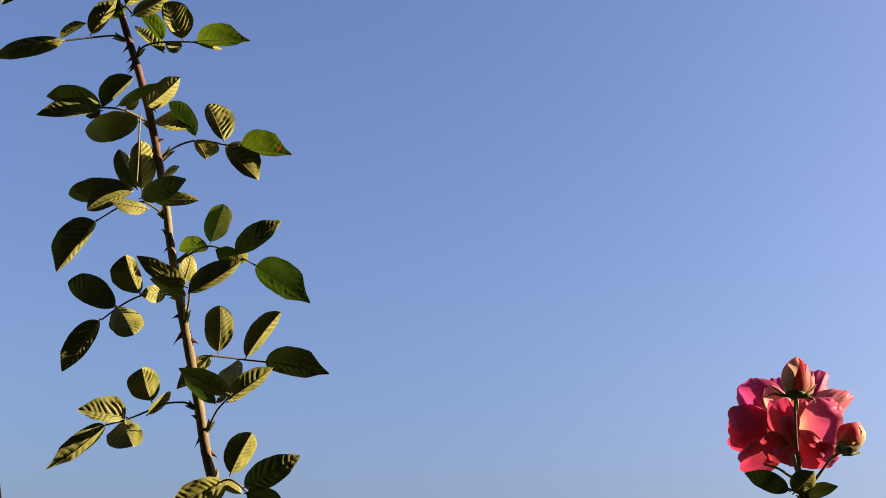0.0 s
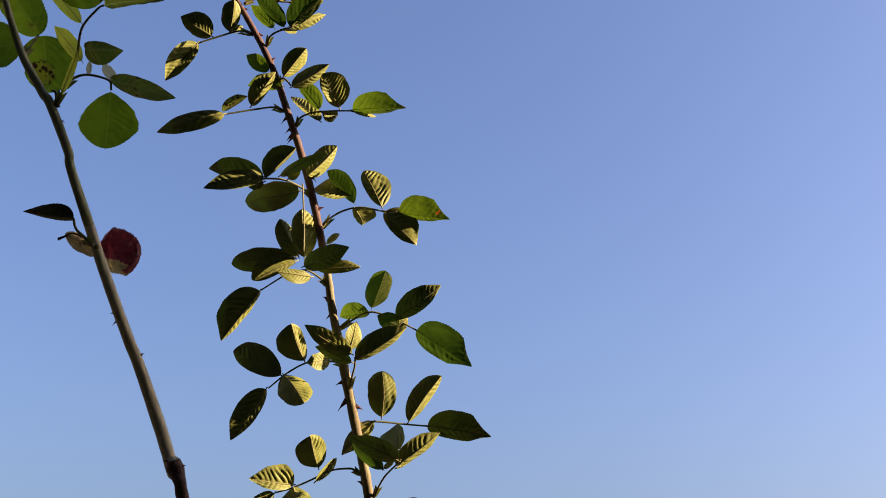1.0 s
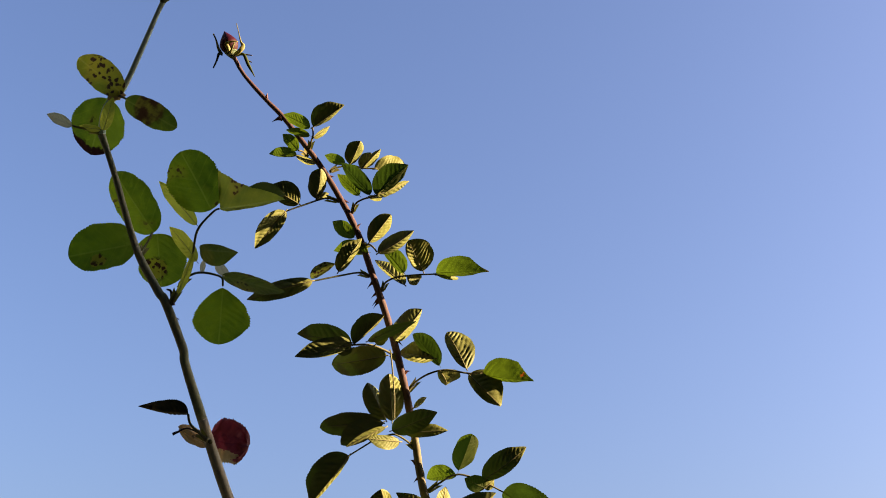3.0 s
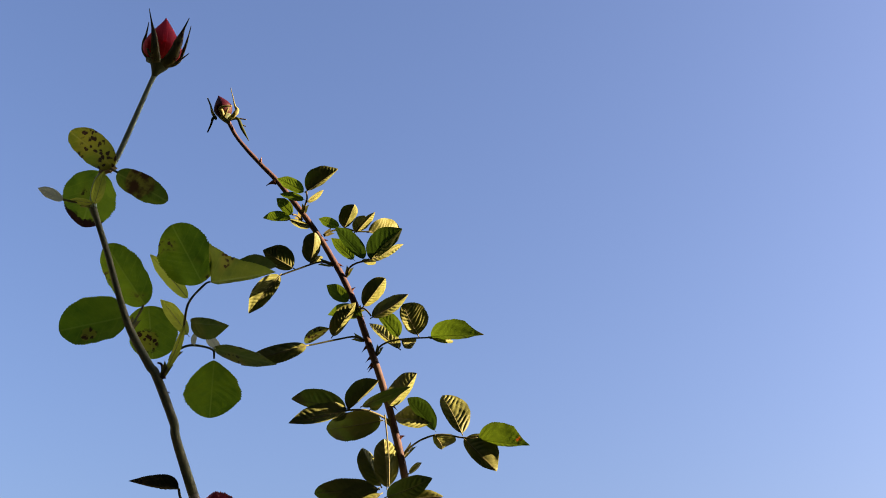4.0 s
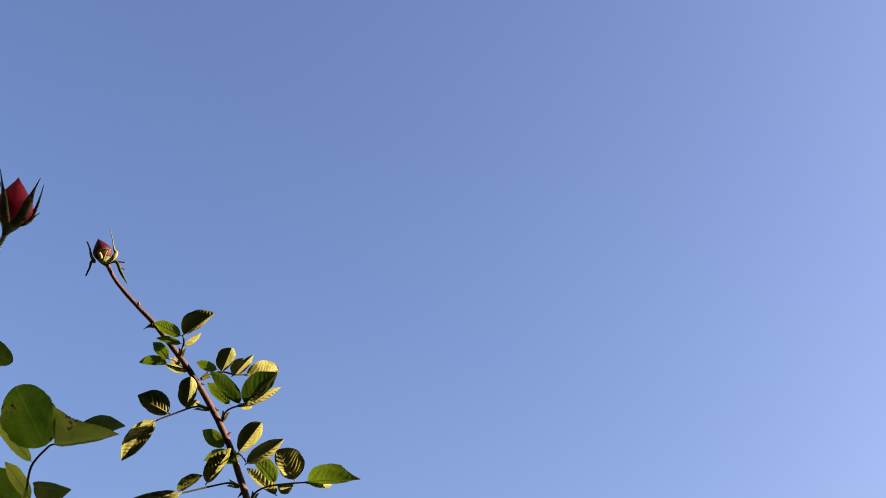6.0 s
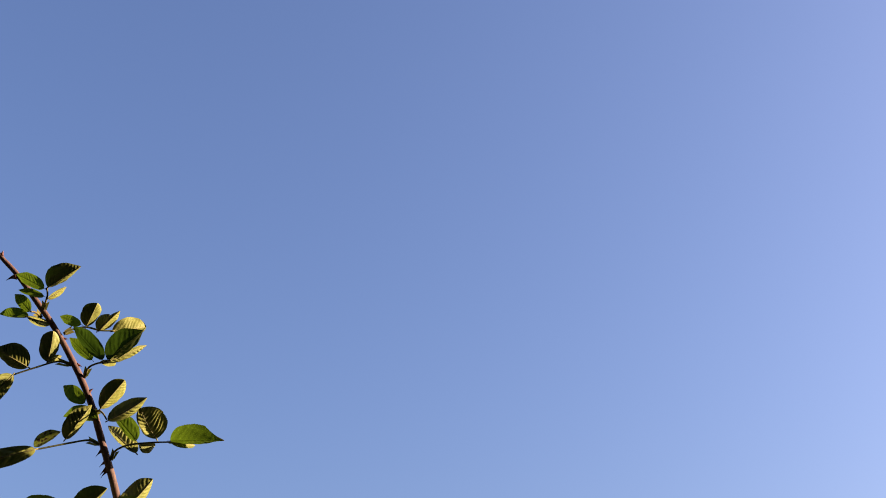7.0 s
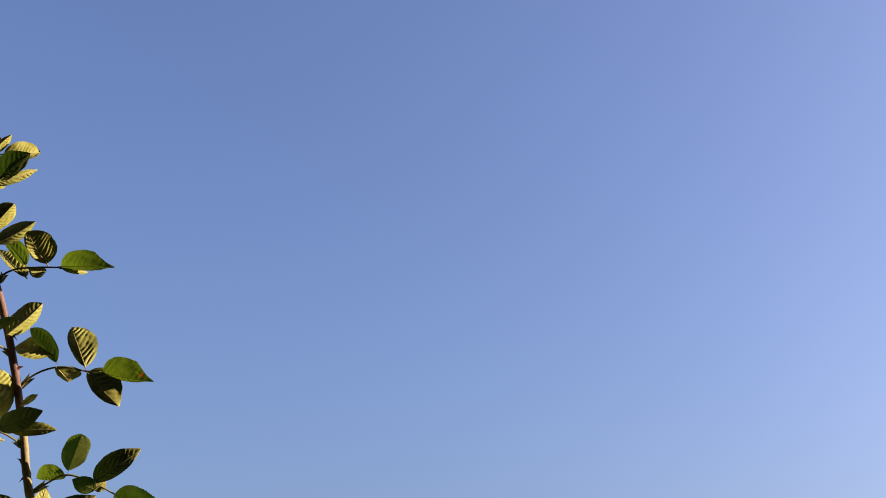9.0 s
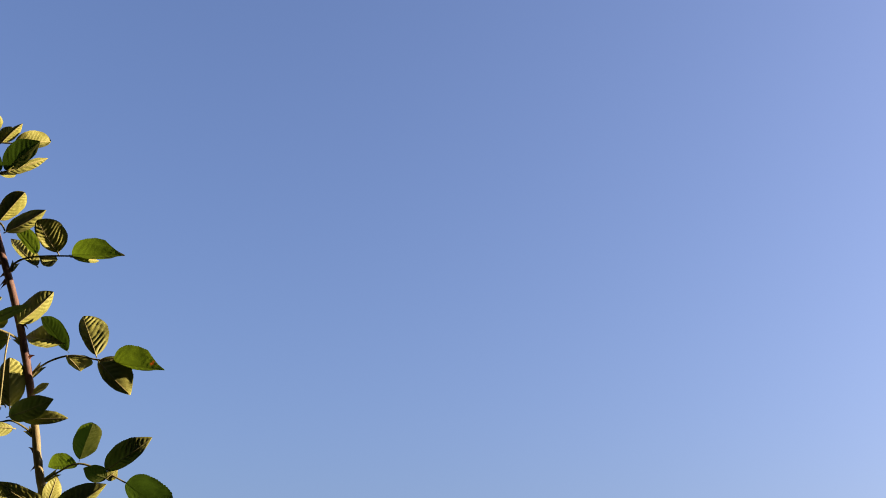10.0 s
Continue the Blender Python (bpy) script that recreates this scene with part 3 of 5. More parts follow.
def bud(cane, base, tip, radius, material, neck=(0.0, 0.0, 0.0), neck_radius=0.0018, label="", spread=0.0, point=1.5, belly=0.36, outer=None, facing=None):
    """A closed bud: a funnel-shaped receptacle from neck to base, and wrapped petals."""
    base, tip, neck = Vector(base), Vector(tip), Vector(neck)
    axis = tip - base
    length = axis.length
    m = Matrix.Translation(base) @ axis.to_track_quat("Z", "Y").to_matrix().to_4x4()
    low = m.inverted() @ neck
    bm = bmesh.new()
    tube(bm, spline([(*low, neck_radius), (*(low * 0.55), neck_radius * 1.9), (0, 0, -0.0005, radius * 0.52), (0, 0, length * 0.07, radius * 0.70), (0, 0, length * 0.12, radius * 0.5)], 5), 16, 0.04)
    body = part("flower_bud", bm, hip_mat, cane, m, label)
    out = m.to_3x3().inverted() @ Vector(facing or FRONT)
    first = math.atan2(out.y, out.x)
    for k in range(4):
        pm = bmesh.new()
        turn = first + k * 1.9
        wide = (3.0 if k else 3.6) if not outer else (3.2 if k else 2.1)
        grid = {}
        for i in range(23):
            s = i / 22
            rise = math.sin(math.pi / 2 * min(1, (s + 0.04) / belly)) ** 0.75
            fall = 1 - max(0.0, (s - belly) / (1 - belly)) ** point
            r0 = radius * (0.42 + 0.58 * rise) * fall * (1.0 - 0.06 * k) + 0.0003
            for j in range(19):
                v = j / 9 - 1
                top = 1 - 0.20 * abs(v) ** 2.0 * (1 if k else 0.4)
                z = length * 0.05 + length * 0.95 * s * top * (1.0 - 0.035 * k)
                r = r0 * (1 + 0.06 * v + 0.03 * math.sin(3 * a_wave(v, k) + 4 * s)) + spread * length * s**3
                a = turn + wide * 0.5 * v + 0.7 * s
                grid[i, j] = pm.verts.new((r * math.cos(a), r * math.sin(a), z))
        for i in range(22):
            for j in range(18):
                pm.faces.new((grid[i, j], grid[i, j + 1], grid[i + 1, j + 1], grid[i + 1, j]))
        part("petal", pm, outer if outer and k == 0 else material, body, m)
    return body


def a_wave(v, k):
    return v + 0.7 * k


def withered_leaf(parent, root, reach, half, material, patch, label, seed_no, name="leaflet", curl=0.5):
    """A dead blade, crumpled and torn along its margin, with a paler patch on one side."""
    root, reach = Vector(root), Vector(reach)
    axis = reach - root
    length = axis.length
    axis.normalize()
    left = FRONT.cross(axis).normalized()
    face = axis.cross(left).normalized()
    rnd = random.Random(seed_no)
    off = Vector((rnd.uniform(0, 9), rnd.uniform(0, 9), 0))
    bm = bmesh.new()
    rows, cols = 34, 15
    grid = {}
    for i in range(rows + 1):
        s = i / rows
        form = (1 - abs(2 * s**0.9 - 1) ** 2.6) ** 0.55
        tear = [1 + (0.036 if i % 2 else -0.03) * rnd.uniform(0.2, 1.6) for _ in (0, 1)]
        for j in range(-cols, cols + 1):
            v = j / cols
            edge = tear[v > 0] if abs(j) == cols else 1.0
            x = half * form * v * edge * (1 + 0.12 * noise.noise(Vector((s * 4, v, 0)) + off))
            z = half * (0.42 * noise.noise(Vector((s * 3.2, v * 2.1, 1)) + off) + 0.16 * noise.noise(Vector((s * 9, v * 6, 2)) + off))
            z -= curl * half * v * v
            y = s * length * (1 + 0.06 * noise.noise(Vector((v * 3, s * 2, 3)) + off))
            grid[i, j] = bm.verts.new((x, y, z))
    for i in range(rows):
        for j in range(-cols, cols):
            f = bm.faces.new((grid[i, j], grid[i, j + 1], grid[i + 1, j + 1], grid[i + 1, j]))
            v = (j + 0.5) / cols + 0.16 * noise.noise(Vector((i * 0.35, j * 0.3, 5)) + off)
            f.material_index = 1 if patch and v * patch > 0.34 and 0.12 < i / rows < 0.68 + 0.1 * math.sin(j) else 0
    bmesh.ops.remove_doubles(bm, verts=bm.verts, dist=1e-7)
    m = Matrix.Identity(4)
    for k, col in enumerate((-left, axis, face)):
        for r in range(3):
            m[r][k] = col[r]
    m.translation = root
    return part(name, bm, (material, leaf_tan), parent, m, label)


def bloom_heart(cane, place):
    """The receptacle of the open rose, under which the petals are hung."""
    bm = bmesh.new()
    tube(bm, spline([(0, 0, -0.008, 0.002), (0, 0, 0, 0.0045), (0, 0, 0.008, 0.005), (0, 0, 0.012, 0.003)], 4), 14, 0.05)
    return part("bloom", bm, hip_mat, cane, Matrix.Translation(place), "full-blown pink rose with ruffled petals")


# ---- the ground ----
bm = bmesh.new()
R = [0.0, 0.5, 1, 2, 4, 8, 16, 40, 120, 400, 1500, 4500]
rings = []
for r in R[1:]:
    rings.append([bm.verts.new((r * math.cos(k * math.pi / 24), r * math.sin(k * math.pi / 24), 0.02 * noise.noise((r * math.cos(k * math.pi / 24), r * math.sin(k * math.pi / 24), 0)) if 1 < r < 20 else 0)) for k in range(48)])
bm.faces.new(rings[0])
for r0, r1 in zip(rings, rings[1:]):
    for k in range(48):
        bm.faces.new((r0[k], r1[k], r1[(k + 1) % 48], r0[(k + 1) % 48]))
mesh = bpy.data.meshes.new("ground")
bm.to_mesh(mesh)
bm.free()
mesh.materials.append(soil)
ground = tagged(new("ground", mesh), "dark garden soil and short lawn under the roses", "ground", kind="structure")


# ---- unseen walls added to block light: south, west, and east for the nearer cane ----
def shade_wall(name, size, place, label):
    bm = bmesh.new()
    bmesh.ops.create_cube(bm, size=1.0)
    bmesh.ops.scale(bm, vec=size, verts=bm.verts)
    bmesh.ops.bevel(bm, geom=bm.edges[:], offset=0.01, segments=2, affect="EDGES")
    mesh = bpy.data.meshes.new(name)
    bm.to_mesh(mesh)
    bm.free()
    mesh.materials.append(wall_mat)
    wall = tagged(new(name, mesh), label, "wall", kind="structure")
    wall.location = place


shade_wall("shade_wall_south", (16.0, 0.3, 6.0), (-5.0, -2.4, 3.0), "unseen grey-brown wall added to block sky light from behind")
shade_wall("shade_wall_west", (0.3, 3.4, 6.0), (-3.15, -0.53, 3.0), "unseen grey-brown wall added to block sky light from the west")
shade_wall("shade_wall_east", (0.3, SHADE_REACH + 2.25, 6.0), (3.15, (SHADE_REACH - 2.25) / 2, 3.0), "unseen grey-brown wall added to shade the nearer cane")


# ---- the leafy cane with the small wine-red bud ----
cane = thing("rose_cane", (-0.09, 0.95, 0), "thorny rose cane, many small olive leaves and a wine-red bud", "rose", "rose canes")
stem(cane, [
    (-0.3439, 0.6640, 2.1309, 0.0016),
    (-0.3343, 0.6696, 2.1143, 0.0016),
    (-0.3161, 0.6763, 2.0940, 0.0018),
    (-0.3039, 0.6804, 2.0818, 0.0020),
    (-0.2870, 0.6874, 2.0606, 0.0022),
    (-0.2737, 0.6932, 2.0431, 0.0022),
    (-0.2628, 0.6989, 2.0259, 0.0023),
    (-0.2520, 0.7053, 2.0068, 0.0025),
    (-0.2422, 0.7123, 1.9858, 0.0025),
    (-0.2365, 0.7179, 1.9691, 0.0026),
    (-0.2229, 0.7310, 1.9295, 0.0028),
    (-0.2124, 0.7441, 1.8901, 0.0029),
    (-0.2043, 0.7572, 1.8508, 0.0029),
], stem_red, "young_stem", 0.08, 14, "slender reddish upper stem")
stem(cane, [
    (-0.2043, 0.7572, 1.8508, 0.0029),
    (-0.1988, 0.7689, 1.8155, 0.0030),
    (-0.1947, 0.7748, 1.7979, 0.0035),
    (-0.1890, 0.7845, 1.7687, 0.0035),
    (-0.1857, 0.7897, 1.7531, 0.0035),
    (-0.1774, 0.8026, 1.7143, 0.0037),
    (-0.1698, 0.8155, 1.6757, 0.0038),
    (-0.1649, 0.8219, 1.6564, 0.0040),
    (-0.1625, 0.8255, 1.6456, 0.0040),
    (-0.1400, 0.8700, 1.4500, 0.0053),
    (-0.1150, 0.9150, 1.0000, 0.0060),
    (-0.0950, 0.9450, 0.4000, 0.0070),
    (-0.0900, 0.9500, -0.0200, 0.0085),
], stem_green)

thorn(cane, (-0.1924, 0.7843, 1.7692), (-1.00, 0.03, -0.09), 0.0056)
thorn(cane, (-0.1896, 0.7887, 1.7562), (-0.84, 0.17, -0.52), 0.0081)
thorn(cane, (-0.1822, 0.7900, 1.7521), (1.00, 0.02, -0.05), 0.0061)
thorn(cane, (-0.1750, 0.8126, 1.6844), (-0.70, 0.23, -0.68), 0.0055)
thorn(cane, (-0.1659, 0.8158, 1.6748), (0.96, 0.09, -0.26), 0.0059)
thorn(cane, (-0.2318, 0.7250, 1.9478), (-0.91, 0.13, -0.40), 0.0043)
thorn(cane, (-0.2298, 0.7269, 1.9420), (-0.81, 0.19, -0.56), 0.0053)
thorn(cane, (-0.1780, 0.8075, 1.6996), (-0.87, -0.16, 0.47), 0.0050)
thorn(cane, (-0.2016, 0.7688, 1.8157), (-0.89, 0.15, -0.44), 0.0039)
thorn(cane, (-0.3164, 0.6754, 2.0967), (0.20, -0.31, 0.93), 0.0048)
thorn(cane, (-0.3053, 0.6808, 2.0806), (-1.00, 0.03, -0.08), 0.0076)
thorn(cane, (-0.2451, 0.7084, 1.9975), (0.68, -0.23, 0.70), 0.0048)
thorn(cane, (-0.2549, 0.7021, 2.0164), (1.00, 0.01, -0.04), 0.0042)
thorn(cane, (-0.2662, 0.6959, 2.0351), (0.98, -0.06, 0.19), 0.0038)
thorn(cane, (-0.2162, 0.7361, 1.9143), (0.90, 0.14, -0.41), 0.0059)
thorn(cane, (-0.2098, 0.7439, 1.8907), (0.87, -0.16, 0.47), 0.0054)
thorn(cane, (-0.2011, 0.7583, 1.8475), (0.82, -0.18, 0.54), 0.0062)
thorn(cane, (-0.1748, 0.8012, 1.7185), (1.00, -0.00, 0.01), 0.0052)
thorn(cane, (-0.2034, 0.7651, 1.8270), (-0.76, -0.21, 0.62), 0.0053)
thorn(cane, (-0.2345, 0.7223, 1.9558), (-0.85, 0.17, -0.50), 0.0049)
thorn(cane, (-0.2303, 0.7264, 1.9434), (-0.88, 0.15, -0.46), 0.0052)
thorn(cane, (-0.2177, 0.7341, 1.9201), (0.98, -0.06, 0.17), 0.0041)
leaf = leaf_stalk(cane, [(-0.1652, 0.8234, 1.6517), (-0.1578, 0.8198, 1.6553), (-0.1501, 0.8174, 1.6559), (-0.1400, 0.8162, 1.6486), (-0.1367, 0.8161, 1.6430)])
leaflet(leaf, (-0.1510, 0.8158, 1.6605), (-0.1365, 0.8084, 1.6888), (0.0119, 0.0120), 22, 32, leaf_olive, "blunt")
leaflet(leaf, (-0.1400, 0.8154, 1.6509), (-0.1004, 0.8062, 1.6722), (0.0110, 0.0090), 16, -16, leaf_olive, puffed=0.14)
leaflet(leaf, (-0.1387, 0.8169, 1.6463), (-0.1103, 0.8172, 1.6392), (0.0094, 0.0081), -12, 20, leaf_olive)
leaflet(leaf, (-0.1553, 0.8205, 1.6531), (-0.1919, 0.8117, 1.6371), (0.0138, 0.0121), -50, -18, leaf_olive)
leaflet(leaf, (-0.1578, 0.8198, 1.6553), (-0.1439, 0.8284, 1.6480), (0.0055, 0.0057), 32, 32, leaf_olive)
leaf = leaf_stalk(cane, [(-0.1784, 0.8057, 1.7050), (-0.1839, 0.8030, 1.7085), (-0.1894, 0.8016, 1.7089), (-0.2002, 0.7996, 1.7070), (-0.2135, 0.7984, 1.7003), (-0.2260, 0.7972, 1.6945), (-0.2388, 0.7955, 1.6903)])
leaflet(leaf, (-0.2400, 0.7957, 1.6899), (-0.2772, 0.7930, 1.6571), (0.0085, 0.0095), 48, -4, leaf_olive, "drawn")
leaflet(leaf, (-0.2265, 0.7966, 1.6964), (-0.2540, 0.7740, 1.6960), (0.0050, 0.0140), -18, -6, leaf_olive, puffed=0.14)
leaflet(leaf, (-0.2264, 0.7971, 1.6949), (-0.2130, 0.7750, 1.6720), (0.0113, 0.0151), 36, 4, leaf_olive, "blunt")
leaflet(leaf, (-0.2093, 0.7989, 1.7092), (-0.2123, 0.7750, 1.7268), (0.0133, 0.0109), 16, 24, leaf_olive, "blunt")
leaflet(leaf, (-0.2107, 0.7988, 1.6992), (-0.1961, 0.7992, 1.7162), (0.0063, 0.0064), -50, 46, leaf_olive, "blunt")
leaf = leaf_stalk(cane, [(-0.1836, 0.7959, 1.7345), (-0.1774, 0.7970, 1.7408), (-0.1686, 0.7995, 1.7433), (-0.1446, 0.8085, 1.7431), (-0.1303, 0.8138, 1.7431)])
leaflet(leaf, (-0.1312, 0.8137, 1.7434), (-0.0836, 0.8184, 1.7359), (0.0150, 0.0080), -12, 12, leaf_olive, "drawn")
leaflet(leaf, (-0.1641, 0.7984, 1.7465), (-0.1632, 0.7860, 1.7778), (0.0123, 0.0100), 18, 10, leaf_olive, "obovate", puffed=0.04)
leaflet(leaf, (-0.1447, 0.8078, 1.7451), (-0.1201, 0.7991, 1.7778), (0.0112, 0.0076), 24, 42, leaf_olive, "blunt")
leaflet(leaf, (-0.1526, 0.8144, 1.7252), (-0.1559, 0.8332, 1.7496), (0.0155, 0.0062), 38, -38, leaf_olive)
leaflet(leaf, (-0.1702, 0.7996, 1.7429), (-0.1936, 0.8054, 1.7194), (0.0104, 0.0090), 48, 40, leaf_olive)
leaf = leaf_stalk(cane, [(-0.1698, 0.8110, 1.6892), (-0.1651, 0.8009, 1.6954), (-0.1593, 0.7903, 1.7014), (-0.1518, 0.7802, 1.7062), (-0.1469, 0.7732, 1.7095)])
leaflet(leaf, (-0.1489, 0.7734, 1.7091), (-0.1816, 0.7549, 1.7221), (0.0079, 0.0105), 30, -30, leaf_olive)
leaflet(leaf, (-0.1614, 0.7888, 1.7060), (-0.1810, 0.7696, 1.7206), (0.0079, 0.0057), 36, -42, leaf_green)
leaflet(leaf, (-0.1507, 0.7800, 1.7069), (-0.1196, 0.7783, 1.7300), (0.0098, 0.0102), 0, 54, leaf_olive)
leaflet(leaf, (-0.1602, 0.7887, 1.7064), (-0.1530, 0.7889, 1.7119), (0.0029, 0.0030), 54, 36, leaf_olive)
leaflet(leaf, (-0.1502, 0.7805, 1.7054), (-0.1349, 0.7948, 1.7181), (0.0071, 0.0070), -60, 56, leaf_olive)
leaf = leaf_stalk(cane, [(-0.1918, 0.7806, 1.7804), (-0.1973, 0.7782, 1.7829), (-0.2066, 0.7759, 1.7825), (-0.2181, 0.7735, 1.7807), (-0.2313, 0.7723, 1.7728), (-0.2444, 0.7718, 1.7613)])
leaflet(leaf, (-0.2461, 0.7720, 1.7609), (-0.2720, 0.7844, 1.7259), (0.0053, 0.0122), 20, -6, leaf_olive, puffed=0.14)
leaflet(leaf, (-0.2361, 0.7728, 1.7715), (-0.2728, 0.7728, 1.7899), (0.0065, 0.0142), -2, 2, leaf_olive, "blunt")
leaflet(leaf, (-0.2321, 0.7640, 1.7688), (-0.2137, 0.7480, 1.7447), (0.0127, 0.0126), 42, 2, leaf_olive, "blunt")
leaflet(leaf, (-0.2194, 0.7729, 1.7826), (-0.2266, 0.7518, 1.8035), (0.0152, 0.0072), 18, 22, leaf_olive, "blunt")
leaflet(leaf, (-0.2010, 0.7740, 1.7850), (-0.2150, 0.7600, 1.7770), (0.0070, 0.0062), -8, 10, leaf_olive)
leaf = leaf_stalk(cane, [(-0.1872, 0.7865, 1.7629), (-0.1840, 0.7738, 1.7697), (-0.1807, 0.7627, 1.7756), (-0.1799, 0.7552, 1.7794)])
leaflet(leaf, (-0.1791, 0.7558, 1.7776), (-0.1423, 0.7465, 1.7986), (0.0117, 0.0110), 16, 60, leaf_olive)
leaflet(leaf, (-0.1824, 0.7545, 1.7817), (-0.2135, 0.7330, 1.7965), (0.0057, 0.0082), 8, -8, leaf_olive)
leaflet(leaf, (-0.1833, 0.7534, 1.7851), (-0.1794, 0.7527, 1.8054), (0.0064, 0.0064), -20, 20, leaf_olive)
leaflet(leaf, (-0.1831, 0.7619, 1.7778), (-0.2098, 0.7600, 1.7890), (0.0055, 0.0077), 36, -36, leaf_olive)
leaf = leaf_stalk(cane, [(-0.1957, 0.7723, 1.8054), (-0.1859, 0.7719, 1.8124), (-0.1713, 0.7722, 1.8194), (-0.1518, 0.7773, 1.8141), (-0.1382, 0.7818, 1.8080)])
leaflet(leaf, (-0.1382, 0.7818, 1.8080), (-0.0973, 0.7870, 1.7813), (0.0168, 0.0091), -8, 22, leaf_green, "drawn")
leaflet(leaf, (-0.1709, 0.7713, 1.8222), (-0.1597, 0.7535, 1.8446), (0.0094, 0.0112), 8, 32, leaf_mid, "blunt")
leaflet(leaf, (-0.1526, 0.7767, 1.8161), (-0.1195, 0.7673, 1.8380), (0.0115, 0.0057), 16, -14, leaf_olive)
leaflet(leaf, (-0.1729, 0.7725, 1.8186), (-0.1958, 0.7788, 1.8179), (0.0079, 0.0094), 58, 12, leaf_bright, "blunt")
leaflet(leaf, (-0.1517, 0.7777, 1.8103), (-0.1661, 0.7672, 1.8148), (0.0062, 0.0072), 10, -6, leaf_mid)
leaflet(leaf, (-0.1521, 0.7777, 1.8099), (-0.1445, 0.7790, 1.8168), (0.0045, 0.0048), -18, 18, leaf_olive)
crowded_leaf = leaf = leaf_stalk(cane, [(-0.2031, 0.7622, 1.8359), (-0.2074, 0.7573, 1.8401), (-0.2161, 0.7506, 1.8442), (-0.2226, 0.7477, 1.8429), (-0.2315, 0.7443, 1.8387), (-0.2513, 0.7520, 1.8293)])
leaflet(leaf, (-0.2513, 0.7520, 1.8293), (-0.2831, 0.7760, 1.7984), (0.0075, 0.0170), 58, 10, leaf_olive)
leaflet(leaf, (-0.2261, 0.7449, 1.8514), (-0.2754, 0.7560, 1.8527), (0.0098, 0.0098), 14, -12, leaf_olive, "round")
leaflet(leaf, (-0.2223, 0.7324, 1.8446), (-0.2503, 0.7280, 1.8288), (0.0048, 0.0052), 44, -44, leaf_olive)
leaflet(leaf, (-0.2129, 0.7438, 1.8370), (-0.2348, 0.7293, 1.8355), (0.0068, 0.0040), -20, 20, leaf_olive)
leaflet(leaf, (-0.2195, 0.7496, 1.8473), (-0.1847, 0.7350, 1.8561), (0.0095, 0.0070), 14, -4, leaf_olive)
leaflet(leaf, (-0.2096, 0.7503, 1.8451), (-0.1779, 0.7530, 1.8476), (0.0062, 0.0042), 10, 0, leaf_olive)
leaflet(leaf, (-0.2246, 0.7520, 1.8564), (-0.2382, 0.7430, 1.8829), (0.0103, 0.0101), 26, 56, leaf_olive, "blunt", puffed=0.13)
leaflet(leaf, (-0.2194, 0.7480, 1.8541), (-0.2210, 0.7360, 1.8873), (0.0108, 0.0128), 36, 32, leaf_olive, "blunt", puffed=0.13)
leaflet(leaf, (-0.2026, 0.7443, 1.8631), (-0.1935, 0.7474, 1.8719), (0.0038, 0.0038), -28, 56, leaf_olive)
leaf = leaf_stalk(cane, [(-0.2091, 0.7490, 1.8756), (-0.2010, 0.7477, 1.8852), (-0.1904, 0.7477, 1.8913), (-0.1783, 0.7488, 1.8939), (-0.1629, 0.7520, 1.8920), (-0.1519, 0.7536, 1.8925)])
leaflet(leaf, (-0.1514, 0.7540, 1.8913), (-0.1128, 0.7530, 1.8850), (0.0154, 0.0116), -12, 76, leaf_flecked, "drawn")
leaflet(leaf, (-0.1620, 0.7523, 1.8912), (-0.1380, 0.7620, 1.8685), (0.0150, 0.0062), 6, 14, leaf_olive)
leaflet(leaf, (-0.1638, 0.7509, 1.8952), (-0.1790, 0.7540, 1.9270), (0.0060, 0.0150), 10, 16, leaf_olive, "obovate", puffed=0.13)
leaflet(leaf, (-0.1837, 0.7491, 1.8930), (-0.1803, 0.7745, 1.8897), (0.0117, 0.0050), -14, 44, leaf_olive, puffed=0.05)
leaflet(leaf, (-0.1842, 0.7478, 1.8970), (-0.2040, 0.7381, 1.9196), (0.0041, 0.0094), 24, -20, leaf_green, "blunt")
leaflet(leaf, (-0.1877, 0.7442, 1.9016), (-0.2154, 0.7445, 1.9069), (0.0104, 0.0132), -58, 36, leaf_olive, puffed=0.13)
# the pale colour of this stalk imitates the sun on it
leaf = leaf_stalk(cane, [(-0.2155, 0.7412, 1.8988), (-0.2189, 0.7366, 1.9024), (-0.2253, 0.7314, 1.9047), (-0.2342, 0.7252, 1.9063), (-0.2447, 0.7195, 1.9046), (-0.2534, 0.7152, 1.9022)], stalk_pale, 0.0010)
leaflet(leaf, (-0.2472, 0.7196, 1.9050), (-0.2869, 0.7045, 1.8904), (0.0042, 0.0095), -18, 4, leaf_olive)
leaflet(leaf, (-0.2476, 0.7191, 1.9061), (-0.2914, 0.7275, 1.9175), (0.0045, 0.0112), 12, -12, leaf_olive)
leaflet(leaf, (-0.2460, 0.7194, 1.9050), (-0.2220, 0.7040, 1.9211), (0.0119, 0.0045), -8, 68, leaf_olive, "blunt")
leaflet(leaf, (-0.2363, 0.7243, 1.9090), (-0.1980, 0.6970, 1.9130), (0.0036, 0.0044), 14, -6, leaf_olive)
leaflet(leaf, (-0.2164, 0.7291, 1.9115), (-0.1967, 0.7350, 1.9383), (0.0117, 0.0132), 34, 62, leaf_olive, "blunt")
leaflet(leaf, (-0.2231, 0.7328, 1.9004), (-0.2680, 0.7520, 1.9008), (0.0108, 0.0112), -10, 10, leaf_olive, "round")
leaflet(leaf, (-0.2301, 0.7250, 1.9068), (-0.2202, 0.7172, 1.9120), (0.0043, 0.0043), -8, 8, leaf_olive)
